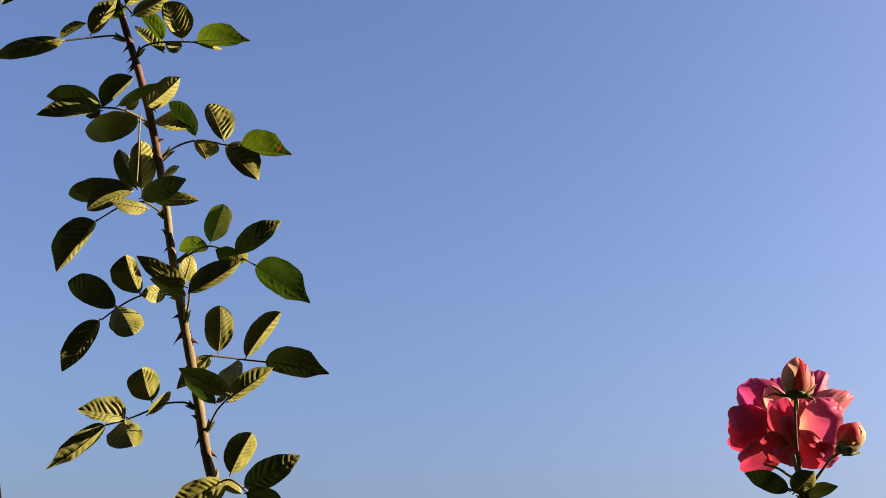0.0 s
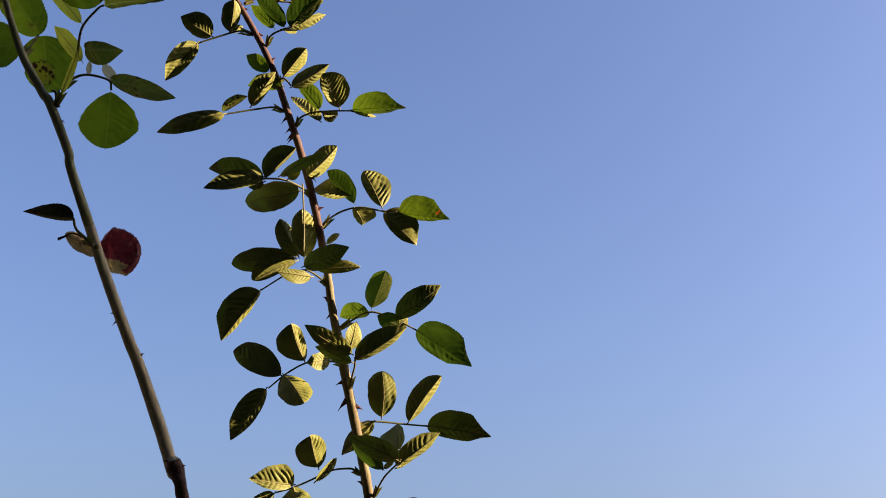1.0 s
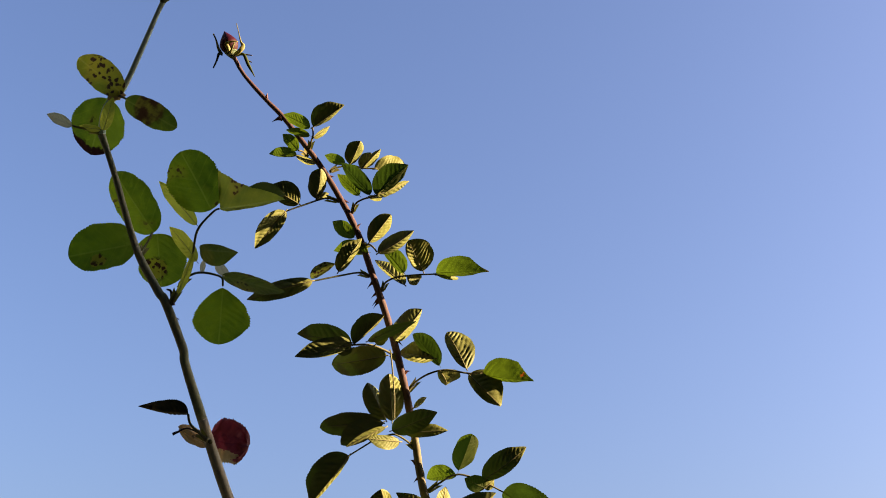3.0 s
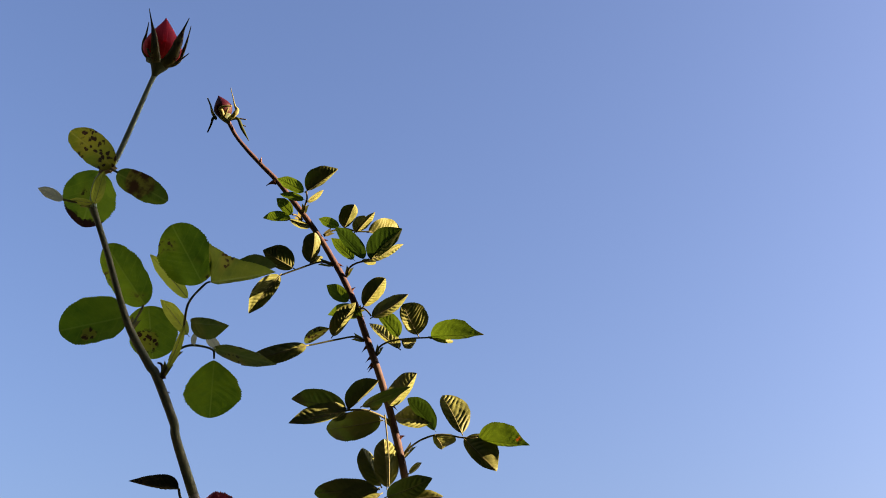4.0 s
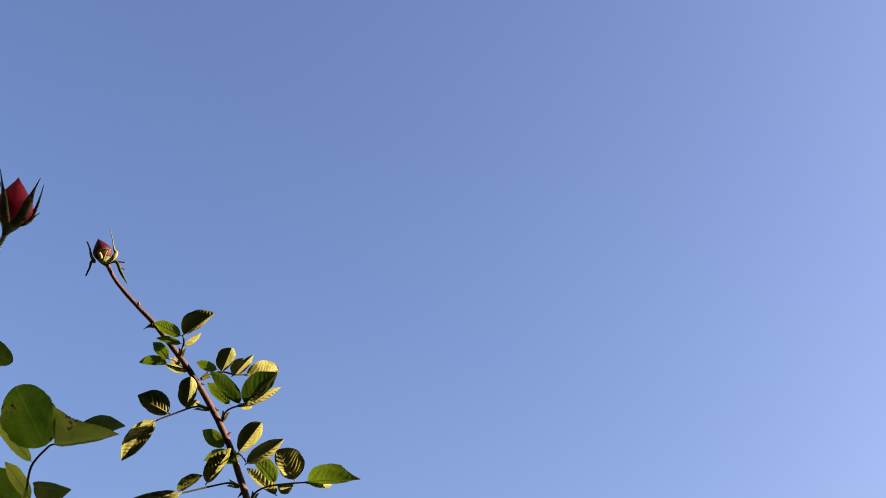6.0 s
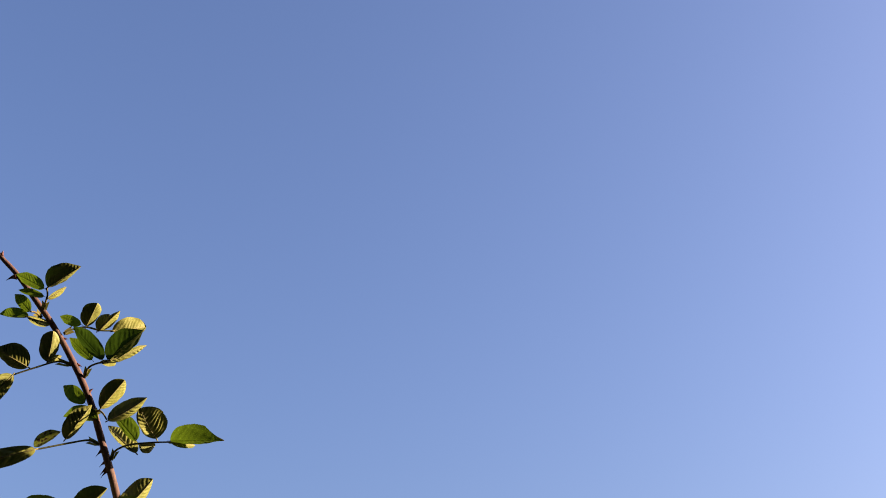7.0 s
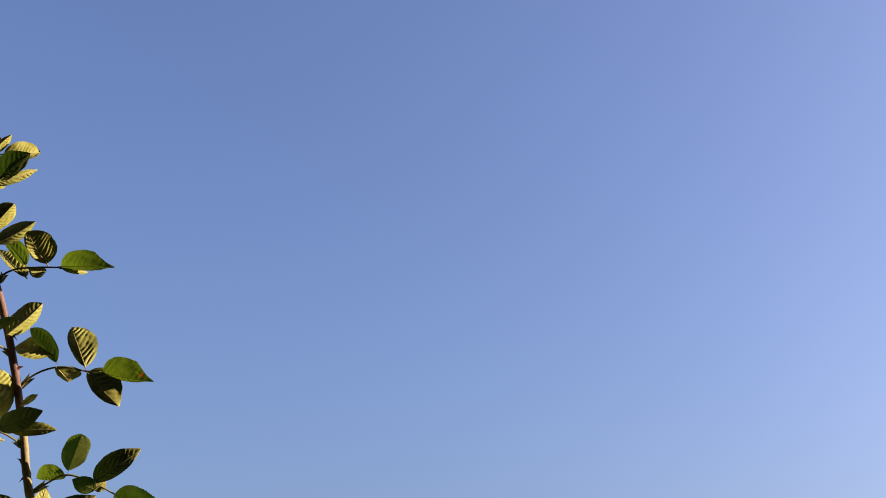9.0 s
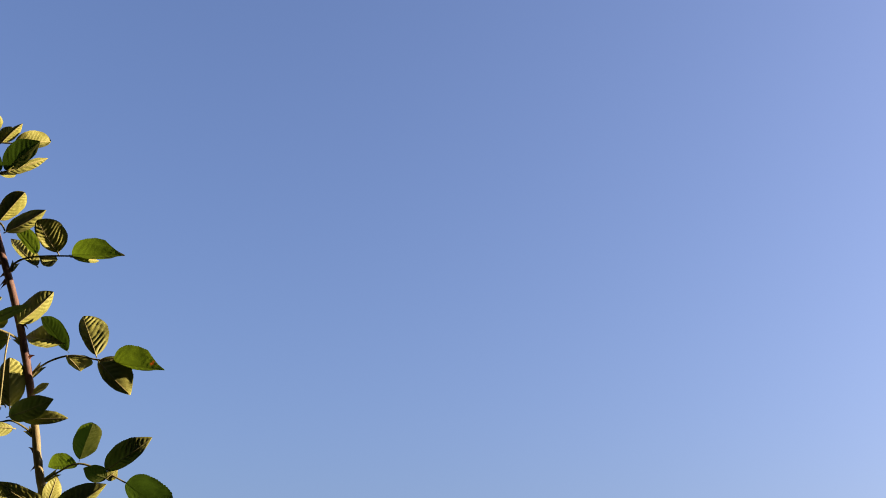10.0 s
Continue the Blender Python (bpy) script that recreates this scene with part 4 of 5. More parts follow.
leaflet(leaf, (-0.2475, 0.7203, 1.9022), (-0.2590, 0.7233, 1.8995), (0.0036, 0.0035), -10, 36, leaf_olive)
leaf = leaf_stalk(cane, [(-0.2268, 0.7244, 1.9495), (-0.2243, 0.7237, 1.9564), (-0.2162, 0.7242, 1.9609), (-0.2056, 0.7258, 1.9630), (-0.1958, 0.7276, 1.9643), (-0.1851, 0.7296, 1.9652)])
leaflet(leaf, (-0.1860, 0.7293, 1.9660), (-0.1449, 0.7238, 1.9637), (0.0121, 0.0116), -4, 76, leaf_bright, "drawn")
leaflet(leaf, (-0.1851, 0.7299, 1.9644), (-0.1692, 0.7435, 1.9678), (0.0062, 0.0062), 74, -56, leaf_olive)
leaflet(leaf, (-0.1957, 0.7268, 1.9667), (-0.2045, 0.6998, 1.9803), (0.0060, 0.0146), -2, -8, leaf_olive, "obovate", puffed=0.1)
leaflet(leaf, (-0.2103, 0.7252, 1.9648), (-0.2262, 0.7136, 1.9810), (0.0042, 0.0092), 28, -24, leaf_mid)
leaflet(leaf, (-0.2101, 0.7281, 1.9562), (-0.2342, 0.7308, 1.9792), (0.0042, 0.0089), -46, 28, leaf_olive, puffed=0.13)
leaflet(leaf, (-0.2082, 0.7261, 1.9623), (-0.1980, 0.7358, 1.9644), (0.0064, 0.0061), -66, 0, leaf_olive)
leaf = leaf_stalk(cane, [(-0.2410, 0.7137, 1.9817), (-0.2370, 0.7100, 1.9828), (-0.2331, 0.7081, 1.9799), (-0.2292, 0.7058, 1.9741)])
leaflet(leaf, (-0.2283, 0.7061, 1.9733), (-0.2007, 0.7026, 1.9898), (0.0098, 0.0092), 40, 58, leaf_olive)
leaflet(leaf, (-0.2357, 0.7095, 1.9843), (-0.2189, 0.7036, 2.0046), (0.0092, 0.0094), 22, 46, leaf_olive, "blunt")
leaf = leaf_stalk(cane, [(-0.2361, 0.7208, 1.9603), (-0.2435, 0.7173, 1.9624), (-0.2558, 0.7140, 1.9592), (-0.2740, 0.7094, 1.9535), (-0.2793, 0.7080, 1.9522)])
leaflet(leaf, (-0.2780, 0.7080, 1.9522), (-0.3276, 0.7089, 1.9385), (0.0078, 0.0068), 12, 24, leaf_olive, sag=0.13, puffed=0.12)
leaflet(leaf, (-0.2793, 0.7072, 1.9546), (-0.2597, 0.7011, 1.9628), (0.0061, 0.0065), 22, -64, leaf_dull, puffed=0.03)
leaflet(leaf, (-0.2592, 0.7132, 1.9618), (-0.2408, 0.7035, 1.9847), (0.0090, 0.0066), -10, 48, leaf_olive, puffed=0.13)
leaflet(leaf, (-0.2367, 0.7124, 1.9772), (-0.2648, 0.7172, 1.9813), (0.0087, 0.0088), 70, 6, leaf_mid)
leaflet(leaf, (-0.2474, 0.7086, 1.9886), (-0.2647, 0.7064, 2.0016), (0.0053, 0.0062), 14, -14, leaf_mid)
leaf = leaf_stalk(cane, [(-0.2594, 0.7022, 2.0162), (-0.2691, 0.6991, 2.0180), (-0.2859, 0.6970, 2.0115), (-0.2992, 0.6955, 2.0056)])
leaflet(leaf, (-0.2992, 0.6955, 2.0056), (-0.3218, 0.6992, 1.9763), (0.0062, 0.0118), -4, -38, leaf_olive, puffed=0.08)
leaflet(leaf, (-0.2898, 0.6967, 2.0125), (-0.3118, 0.6869, 2.0236), (0.0074, 0.0115), 36, 2, leaf_olive, puffed=0.13)
leaflet(leaf, (-0.2770, 0.6992, 2.0179), (-0.2722, 0.6866, 2.0372), (0.0092, 0.0068), 18, 36, leaf_olive, "blunt")
leaflet(leaf, (-0.2757, 0.6992, 2.0179), (-0.2679, 0.7032, 2.0243), (0.0030, 0.0030), -44, 30, leaf_olive)
leaf = leaf_stalk(cane, [(-0.2494, 0.7051, 2.0075), (-0.2460, 0.6991, 2.0123), (-0.2402, 0.6949, 2.0138), (-0.2326, 0.6908, 2.0135), (-0.2269, 0.6875, 2.0136)])
leaflet(leaf, (-0.2295, 0.6874, 2.0141), (-0.2034, 0.6753, 2.0317), (0.0125, 0.0066), 12, 34, leaf_green)
leaflet(leaf, (-0.2278, 0.6875, 2.0136), (-0.2046, 0.7001, 2.0318), (0.0054, 0.0105), -62, 72, leaf_olive)
leaflet(leaf, (-0.2338, 0.6903, 2.0152), (-0.2552, 0.6771, 2.0365), (0.0037, 0.0092), 26, -24, leaf_green)
leaflet(leaf, (-0.2427, 0.6939, 2.0168), (-0.2586, 0.6834, 2.0301), (0.0043, 0.0066), 30, -28, leaf_bright)
leaflet(leaf, (-0.2352, 0.6909, 2.0132), (-0.2257, 0.6997, 2.0179), (0.0038, 0.0041), 52, -38, leaf_olive)
leaf = leaf_stalk(cane, [(-0.2667, 0.6947, 2.0387), (-0.2608, 0.6953, 2.0426), (-0.2514, 0.6970, 2.0455), (-0.2416, 0.7002, 2.0443), (-0.2309, 0.7029, 2.0452)])
leaflet(leaf, (-0.2327, 0.7030, 2.0448), (-0.2101, 0.7140, 2.0541), (0.0100, 0.0070), 8, -50, leaf_olive, "blunt", puffed=0.04)
leaflet(leaf, (-0.2430, 0.7002, 2.0443), (-0.2351, 0.6981, 2.0568), (0.0069, 0.0034), 28, 32, leaf_olive, "blunt")
leaflet(leaf, (-0.2412, 0.7000, 2.0447), (-0.2274, 0.6972, 2.0595), (0.0031, 0.0065), 30, 52, leaf_olive)
leaflet(leaf, (-0.2514, 0.6968, 2.0460), (-0.2420, 0.6848, 2.0596), (0.0083, 0.0076), 2, 48, leaf_olive, "blunt")
leaflet(leaf, (-0.2554, 0.6964, 2.0474), (-0.2710, 0.6926, 2.0526), (0.0040, 0.0048), 34, -28, leaf_mid)
leaf = leaf_stalk(cane, [(-0.2825, 0.6893, 2.0549), (-0.2804, 0.6836, 2.0598), (-0.2784, 0.6793, 2.0633), (-0.2783, 0.6751, 2.0670)])
leaflet(leaf, (-0.2778, 0.6749, 2.0678), (-0.2524, 0.6642, 2.0798), (0.0115, 0.0062), -12, 72, leaf_olive)
leaflet(leaf, (-0.2780, 0.6801, 2.0612), (-0.2662, 0.6824, 2.0725), (0.0049, 0.0049), -72, 60, leaf_olive)
leaflet(leaf, (-0.2805, 0.6751, 2.0671), (-0.3000, 0.6666, 2.0748), (0.0049, 0.0065), 42, -34, leaf_mid)
leaflet(leaf, (-0.2811, 0.6796, 2.0626), (-0.2985, 0.6729, 2.0647), (0.0053, 0.0053), 60, -60, leaf_mid)
leaf = leaf_stalk(cane, [(-0.2839, 0.6906, 2.0511), (-0.2867, 0.6845, 2.0516), (-0.2894, 0.6806, 2.0506)])
leaflet(leaf, (-0.2899, 0.6806, 2.0506), (-0.3013, 0.6748, 2.0620), (0.0042, 0.0056), 24, -22, leaf_mid)
leaflet(leaf, (-0.2907, 0.6817, 2.0473), (-0.3129, 0.6830, 2.0495), (0.0054, 0.0063), 76, -14, leaf_mid)
leaflet(leaf, (-0.2912, 0.6819, 2.0465), (-0.2750, 0.6922, 2.0461), (0.0058, 0.0055), 62, -38, leaf_olive)
# coloured pale for its sunlit side
stem(cane, [(-0.2190, 0.7220, 1.9010, 0.0006), (-0.2160, 0.7140, 1.8820, 0.0006), (-0.2140, 0.7120, 1.8620, 0.0006), (-0.2140, 0.7150, 1.8450, 0.0006)], stalk_pale, "bare_stalk", 0.05, 8)
bud_body = bud(cane, (-0.3448, 0.6639, 2.1314), (-0.3509, 0.6581, 2.1487), 0.0072, petal_wine, (-0.3407, 0.6661, 2.1246), 0.0009, "wine-red bud with curled-back sepals", point=1.4, belly=0.42)
sepal(bud_body, [(-0.3519, 0.6615, 2.1296, 0.0013), (-0.3541, 0.6593, 2.1332, 0.0011), (-0.3561, 0.6581, 2.1399, 0.0007), (-0.3588, 0.6571, 2.1460, 0.0006)], sepal_pale)
sepal(bud_body, [(-0.3510, 0.6617, 2.1292, 0.0013), (-0.3534, 0.6599, 2.1286, 0.0011), (-0.3553, 0.6623, 2.1242, 0.0008), (-0.3584, 0.6651, 2.1187, 0.0006)], sepal_green)
sepal(bud_body, [(-0.3444, 0.6595, 2.1269, 0.0013), (-0.3449, 0.6546, 2.1296, 0.0017), (-0.3461, 0.6526, 2.1328, 0.0013), (-0.3415, 0.6521, 2.1341, 0.0008), (-0.3372, 0.6530, 2.1345, 0.0005)], sepal_pale)
sepal(bud_body, [(-0.3442, 0.6584, 2.1272, 0.0011), (-0.3415, 0.6537, 2.1293, 0.0008), (-0.3395, 0.6524, 2.1332, 0.0006)], sepal_pale)
sepal(bud_body, [(-0.3412, 0.6611, 2.1278, 0.0013), (-0.3365, 0.6585, 2.1297, 0.0019), (-0.3343, 0.6581, 2.1338, 0.0017), (-0.3365, 0.6585, 2.1385, 0.0008), (-0.3390, 0.6596, 2.1473, 0.0004), (-0.3412, 0.6578, 2.1556, 0.0003)], sepal_pale)
sepal(bud_body, [(-0.3415, 0.6637, 2.1290, 0.0011), (-0.3343, 0.6619, 2.1284, 0.0013), (-0.3305, 0.6645, 2.1206, 0.0013), (-0.3254, 0.6685, 2.1115, 0.0003)], sepal_green)
sepal(bud_body, [(-0.3351, 0.6642, 2.1304, 0.0006), (-0.3317, 0.6644, 2.1298, 0.0006), (-0.3280, 0.6646, 2.1291, 0.0004)], sepal_mat)
sepal(bud_body, [(-0.3338, 0.6652, 2.1273, 0.0006), (-0.3313, 0.6659, 2.1252, 0.0006), (-0.3282, 0.6664, 2.1238, 0.0004)], sepal_mat)

# ---- the older cane with broad leaves and the crimson bud ----
FRONT = Vector((0.33, -0.84, -0.43)).normalized()
cane = thing("rose_cane", (-0.15, 0.78, 0), "older smooth rose cane with broad spotted leaves and a crimson bud", "rose", "rose canes")
stem(cane, [
    (-0.3270, 0.4573, 2.0236, 0.0016),
    (-0.3311, 0.4604, 2.0163, 0.0014),
    (-0.3408, 0.4686, 1.9967, 0.0016),
    (-0.3518, 0.4773, 1.9760, 0.0017),
    (-0.3587, 0.4798, 1.9701, 0.0021),
    (-0.3635, 0.4828, 1.9629, 0.0021),
    (-0.3652, 0.4877, 1.9512, 0.0023),
], stem_sage, "flower_stem", 0.03, 12)
stem(cane, [
    (-0.3652, 0.4877, 1.9512, 0.0023),
    (-0.3618, 0.4917, 1.9419, 0.0018),
    (-0.3571, 0.4975, 1.9279, 0.0018),
    (-0.3521, 0.5046, 1.9110, 0.0019),
    (-0.3474, 0.5111, 1.8957, 0.0020),
    (-0.3427, 0.5162, 1.8836, 0.0023),
    (-0.3321, 0.5239, 1.8653, 0.0025),
    (-0.3281, 0.5262, 1.8598, 0.0027),
    (-0.3183, 0.5364, 1.8355, 0.0026),
    (-0.3166, 0.5405, 1.8258, 0.0027),
    (-0.3094, 0.5598, 1.7994, 0.0030),
], stem_olive, "stem", 0.05, 16, "smooth olive-green stem")
stem(cane, [
    (-0.3094, 0.5598, 1.7994, 0.0030),
    (-0.2997, 0.5741, 1.7703, 0.0032),
    (-0.2899, 0.5912, 1.7419, 0.0033),
    (-0.2847, 0.6012, 1.7279, 0.0035),
    (-0.2750, 0.6176, 1.6986, 0.0038),
    (-0.2699, 0.6230, 1.6831, 0.0038),
    (-0.2655, 0.6259, 1.6712, 0.0040),
    (-0.2617, 0.6095, 1.6737, 0.0040),
], stem_tan, "lower_stem", 0.05, 16, "smooth greyish-tan lower stem")
stem(cane, [
    (-0.2617, 0.6090, 1.6749, 0.0037),
    (-0.2608, 0.6104, 1.6714, 0.0049),
    (-0.2601, 0.6113, 1.6693, 0.0051),
    (-0.2585, 0.6108, 1.6657, 0.0042),
    (-0.2565, 0.6098, 1.6611, 0.0035),
    (-0.2550, 0.6139, 1.6511, 0.0034),
    (-0.2509, 0.6213, 1.6336, 0.0034),
    (-0.2481, 0.6252, 1.6243, 0.0034),
    (-0.2250, 0.6700, 1.4500, 0.0042),
    (-0.1900, 0.7300, 1.0000, 0.0060),
    (-0.1600, 0.7700, 0.4000, 0.0075),
    (-0.1500, 0.7800, -0.0200, 0.0090),
], stem_brown, "woody_stem", 0.25, 14, "reddish-brown old wood below a ring-shaped knot")

thorn(cane, (-0.2974, 0.5838, 1.7546), (-0.95, -0.12, 0.29), 0.0027)
thorn(cane, (-0.2960, 0.5859, 1.7504), (-0.91, 0.16, -0.38), 0.0030)
thorn(cane, (-0.2836, 0.5974, 1.7339), (0.86, -0.20, 0.47), 0.0025)
thorn(cane, (-0.2834, 0.5978, 1.7336), (0.72, -0.27, 0.64), 0.0030)
thorn(cane, (-0.2562, 0.6102, 1.6719), (0.86, -0.20, 0.47), 0.0025)
thorn(cane, (-0.2651, 0.6090, 1.6749), (-0.96, -0.10, 0.24), 0.0030)
thorn(cane, (-0.3209, 0.5300, 1.8508), (0.94, 0.13, -0.31), 0.0014)
thorn(cane, (-0.2569, 0.6146, 1.6683), (0.64, 0.30, -0.71), 0.0032)
leaf = leaf_stalk(cane, [(-0.3573, 0.4793, 1.9713), (-0.3532, 0.4760, 1.9700), (-0.3470, 0.4718, 1.9650)])
leaflet(leaf, (-0.3614, 0.4790, 1.9721), (-0.3488, 0.4752, 1.9697), (0.0034, 0.0037), 30, -28, leaf_tan)
leaflet(leaf, (-0.3512, 0.4755, 1.9711), (-0.3785, 0.4685, 1.9931), (0.0090, 0.0090), 6, -4, leaf_blackspot, "broad")
leaflet(leaf, (-0.3474, 0.4720, 1.9647), (-0.3166, 0.4757, 1.9467), (0.0070, 0.0076), 0, 2, leaf_browned, "broad")
leaf = leaf_stalk(cane, [(-0.3614, 0.4818, 1.9653), (-0.3634, 0.4852, 1.9703), (-0.3640, 0.4881, 1.9743)])
leaflet(leaf, (-0.3650, 0.4873, 1.9762), (-0.3791, 0.5083, 1.9500), (0.0162, 0.0152), -4, 12, leaf_scorched, "round")
leaf = leaf_stalk(cane, [(-0.3648, 0.4872, 1.9524), (-0.3696, 0.4821, 1.9514), (-0.3742, 0.4773, 1.9498), (-0.3775, 0.4737, 1.9492)])
leaflet(leaf, (-0.3775, 0.4737, 1.9492), (-0.3917, 0.4692, 1.9548), (0.0038, 0.0038), 34, -34, leaf_pale)
leaflet(leaf, (-0.3612, 0.4796, 1.9490), (-0.3519, 0.4643, 1.9617), (0.0041, 0.0037), 16, -16, leaf_yellow)
leaflet(leaf, (-0.3630, 0.4810, 1.9505), (-0.3753, 0.4776, 1.9515), (0.0038, 0.0038), 58, -58, leaf_yellow)
leaf = leaf_stalk(cane, [(-0.3438, 0.5162, 1.8836), (-0.3421, 0.5194, 1.8926), (-0.3405, 0.5221, 1.9001), (-0.3400, 0.5232, 1.9035)])
leaflet(leaf, (-0.3389, 0.5231, 1.9037), (-0.3642, 0.5119, 1.9393), (0.0108, 0.0117), 16, -4, leaf_broad, "broad")
leaflet(leaf, (-0.3471, 0.5186, 1.8946), (-0.3807, 0.5045, 1.8803), (0.0140, 0.0152), 30, 0, leaf_dotted, "broad")
leaflet(leaf, (-0.3369, 0.5234, 1.9031), (-0.3376, 0.5445, 1.8773), (0.0151, 0.0138), -6, 20, leaf_cluster, "broad")
leaf = leaf_stalk(cane, [(-0.3250, 0.5267, 1.8585), (-0.3205, 0.5226, 1.8651), (-0.3157, 0.5180, 1.8722), (-0.3107, 0.5125, 1.8809), (-0.3068, 0.5041, 1.8947), (-0.2968, 0.4981, 1.9034), (-0.2930, 0.4969, 1.9048)])
leaflet(leaf, (-0.2978, 0.4976, 1.9046), (-0.3145, 0.4820, 1.9348), (0.0149, 0.0149), 6, -6, leaf_broad, "broad")
leaflet(leaf, (-0.2927, 0.4970, 1.9045), (-0.2538, 0.4907, 1.9064), (0.0222, 0.0052), 0, 76, leaf_fold, "wedge")
leaflet(leaf, (-0.2838, 0.5043, 1.9117), (-0.2580, 0.5113, 1.9204), (0.0103, 0.0087), -30, 74, leaf_dull)
leaflet(leaf, (-0.3071, 0.5028, 1.8977), (-0.3294, 0.4935, 1.9223), (0.0048, 0.0052), 24, -24, leaf_yellow)
leaflet(leaf, (-0.3193, 0.5189, 1.8616), (-0.3083, 0.5069, 1.8827), (0.0019, 0.0030), 28, -28, leaf_yellow)
leaflet(leaf, (-0.3081, 0.5132, 1.8794), (-0.3259, 0.5107, 1.9012), (0.0044, 0.0050), 20, -18, leaf_yellow)
leaflet(leaf, (-0.3060, 0.5106, 1.8855), (-0.2823, 0.5058, 1.8810), (0.0078, 0.0082), -54, -12, leaf_dull)
leaf = leaf_stalk(cane, [(-0.3202, 0.5230, 1.8673), (-0.3159, 0.5236, 1.8743), (-0.3086, 0.5258, 1.8780), (-0.2982, 0.5311, 1.8773), (-0.2975, 0.5352, 1.8731)])
leaflet(leaf, (-0.2948, 0.5311, 1.8775), (-0.2988, 0.5213, 1.8833), (0.0036, 0.0036), 34, -34, leaf_pale)
leaflet(leaf, (-0.2975, 0.5309, 1.8778), (-0.2611, 0.5405, 1.8704), (0.0109, 0.0108), -62, 60, leaf_dull)
leaflet(leaf, (-0.2975, 0.5356, 1.8722), (-0.2979, 0.5395, 1.8379), (0.0157, 0.0169), -14, 8, leaf_broad, "heart")
leaflet(leaf, (-0.3082, 0.5258, 1.8780), (-0.3055, 0.5190, 1.8833), (0.0017, 0.0017), 18, -18, leaf_pale)
leaf = leaf_stalk(cane, [(-0.3044, 0.5572, 1.7859), (-0.3090, 0.5556, 1.7899), (-0.3142, 0.5536, 1.7947), (-0.3155, 0.5513, 1.8001)], stalk_pale, 0.0010)
leaflet(leaf, (-0.3155, 0.5512, 1.8004), (-0.3466, 0.5534, 1.8056), (0.0095, 0.0087), 72, -8, leaf_dry, "fold")
leaf = leaf_stalk(cane, [(-0.3025, 0.5576, 1.7850), (-0.3069, 0.5684, 1.7892), (-0.3097, 0.5760, 1.7909)])
withered_leaf(leaf, (-0.3097, 0.5760, 1.7909), (-0.2859, 0.5793, 1.7886), 0.0138, leaf_red, 1, "crumpled dark red withered leaf with a tan patch", 5)
withered_leaf(leaf, (-0.3060, 0.5736, 1.7867), (-0.3219, 0.5603, 1.7935), 0.0047, leaf_tan, 0, "crumpled dry tan bract", 8, curl=1.0)
stem(cane, [(-0.3245, 0.5558, 1.7894, 0.0010), (-0.3215, 0.5553, 1.7905, 0.0007), (-0.3156, 0.5546, 1.7923, 0.0005), (-0.3067, 0.5561, 1.7886, 0.0005)], stem_brown, "dead_stalk", 0.1, 8)
stem(cane, [(-0.3272, 0.5233, 1.8666, 0.0005), (-0.3249, 0.5237, 1.8657, 0.0007), (-0.3243, 0.5250, 1.8627, 0.0009), (-0.3236, 0.5270, 1.8579, 0.0014)], stem_brown, "dead_twig", 0.1, 8)
bud_body = bud(cane, (-0.3249, 0.4552, 2.0286), (-0.3205, 0.4444, 2.0543), 0.0112, petal_bud, (-0.3297, 0.4595, 2.0184), 0.0010, "half-open crimson bud with long green sepals", point=1.35)
sepal(bud_body, [(-0.3260, 0.4504, 2.0281, 0.0022), (-0.3311, 0.4488, 2.0320, 0.0019), (-0.3333, 0.4489, 2.0388, 0.0013), (-0.3323, 0.4480, 2.0456, 0.0006), (-0.3314, 0.4465, 2.0492, 0.0004), (-0.3307, 0.4452, 2.0524, 0.0002)], sepal_mat)
sepal(bud_body, [(-0.3234, 0.4471, 2.0239, 0.0027), (-0.3230, 0.4414, 2.0281, 0.0026), (-0.3234, 0.4388, 2.0355, 0.0018), (-0.3257, 0.4374, 2.0449, 0.0006), (-0.3275, 0.4347, 2.0537, 0.0002)], sepal_mat)
sepal(bud_body, [(-0.3197, 0.4486, 2.0228, 0.0027), (-0.3138, 0.4452, 2.0261, 0.0032), (-0.3103, 0.4428, 2.0342, 0.0024), (-0.3079, 0.4416, 2.0418, 0.0008), (-0.3044, 0.4395, 2.0492, 0.0002)], sepal_mat)
sepal(bud_body, [(-0.3219, 0.4571, 2.0289, 0.0019), (-0.3155, 0.4579, 2.0318, 0.0018), (-0.3113, 0.4555, 2.0374, 0.0011), (-0.3084, 0.4525, 2.0446, 0.0005), (-0.3063, 0.4496, 2.0515, 0.0002)], sepal_mat)
sepal(bud_body, [(-0.3193, 0.4526, 2.0251, 0.0010), (-0.3144, 0.4516, 2.0251, 0.0008), (-0.3103, 0.4512, 2.0284, 0.0005), (-0.3059, 0.4507, 2.0320, 0.0002)], sepal_mat)
sepal(bud_body, [(-0.3231, 0.4448, 2.0246, 0.0010), (-0.3268, 0.4446, 2.0276, 0.0008), (-0.3289, 0.4438, 2.0320, 0.0006)], sepal_pale)

# ---- the cane with the open pink rose ----
FRONT = Vector((-0.29, -0.93, -0.23)).normalized()
cane = thing("rose_cane", (0.31, 0.86, 0), "rose cane carrying a full-blown pink rose and two coral buds", "rose", "rose canes")
stem(cane, [
    (0.2519, 0.8000, 1.6770, 0.0019),
    (0.2544, 0.8000, 1.6642, 0.0017),
    (0.2561, 0.8000, 1.6531, 0.0019),
    (0.2590, 0.8000, 1.6417, 0.0023),
    (0.2900, 0.8200, 1.4000, 0.0045),
    (0.3050, 0.8500, 0.7000, 0.0060),
    (0.3100, 0.8600, -0.0200, 0.0075),
], stem_green)
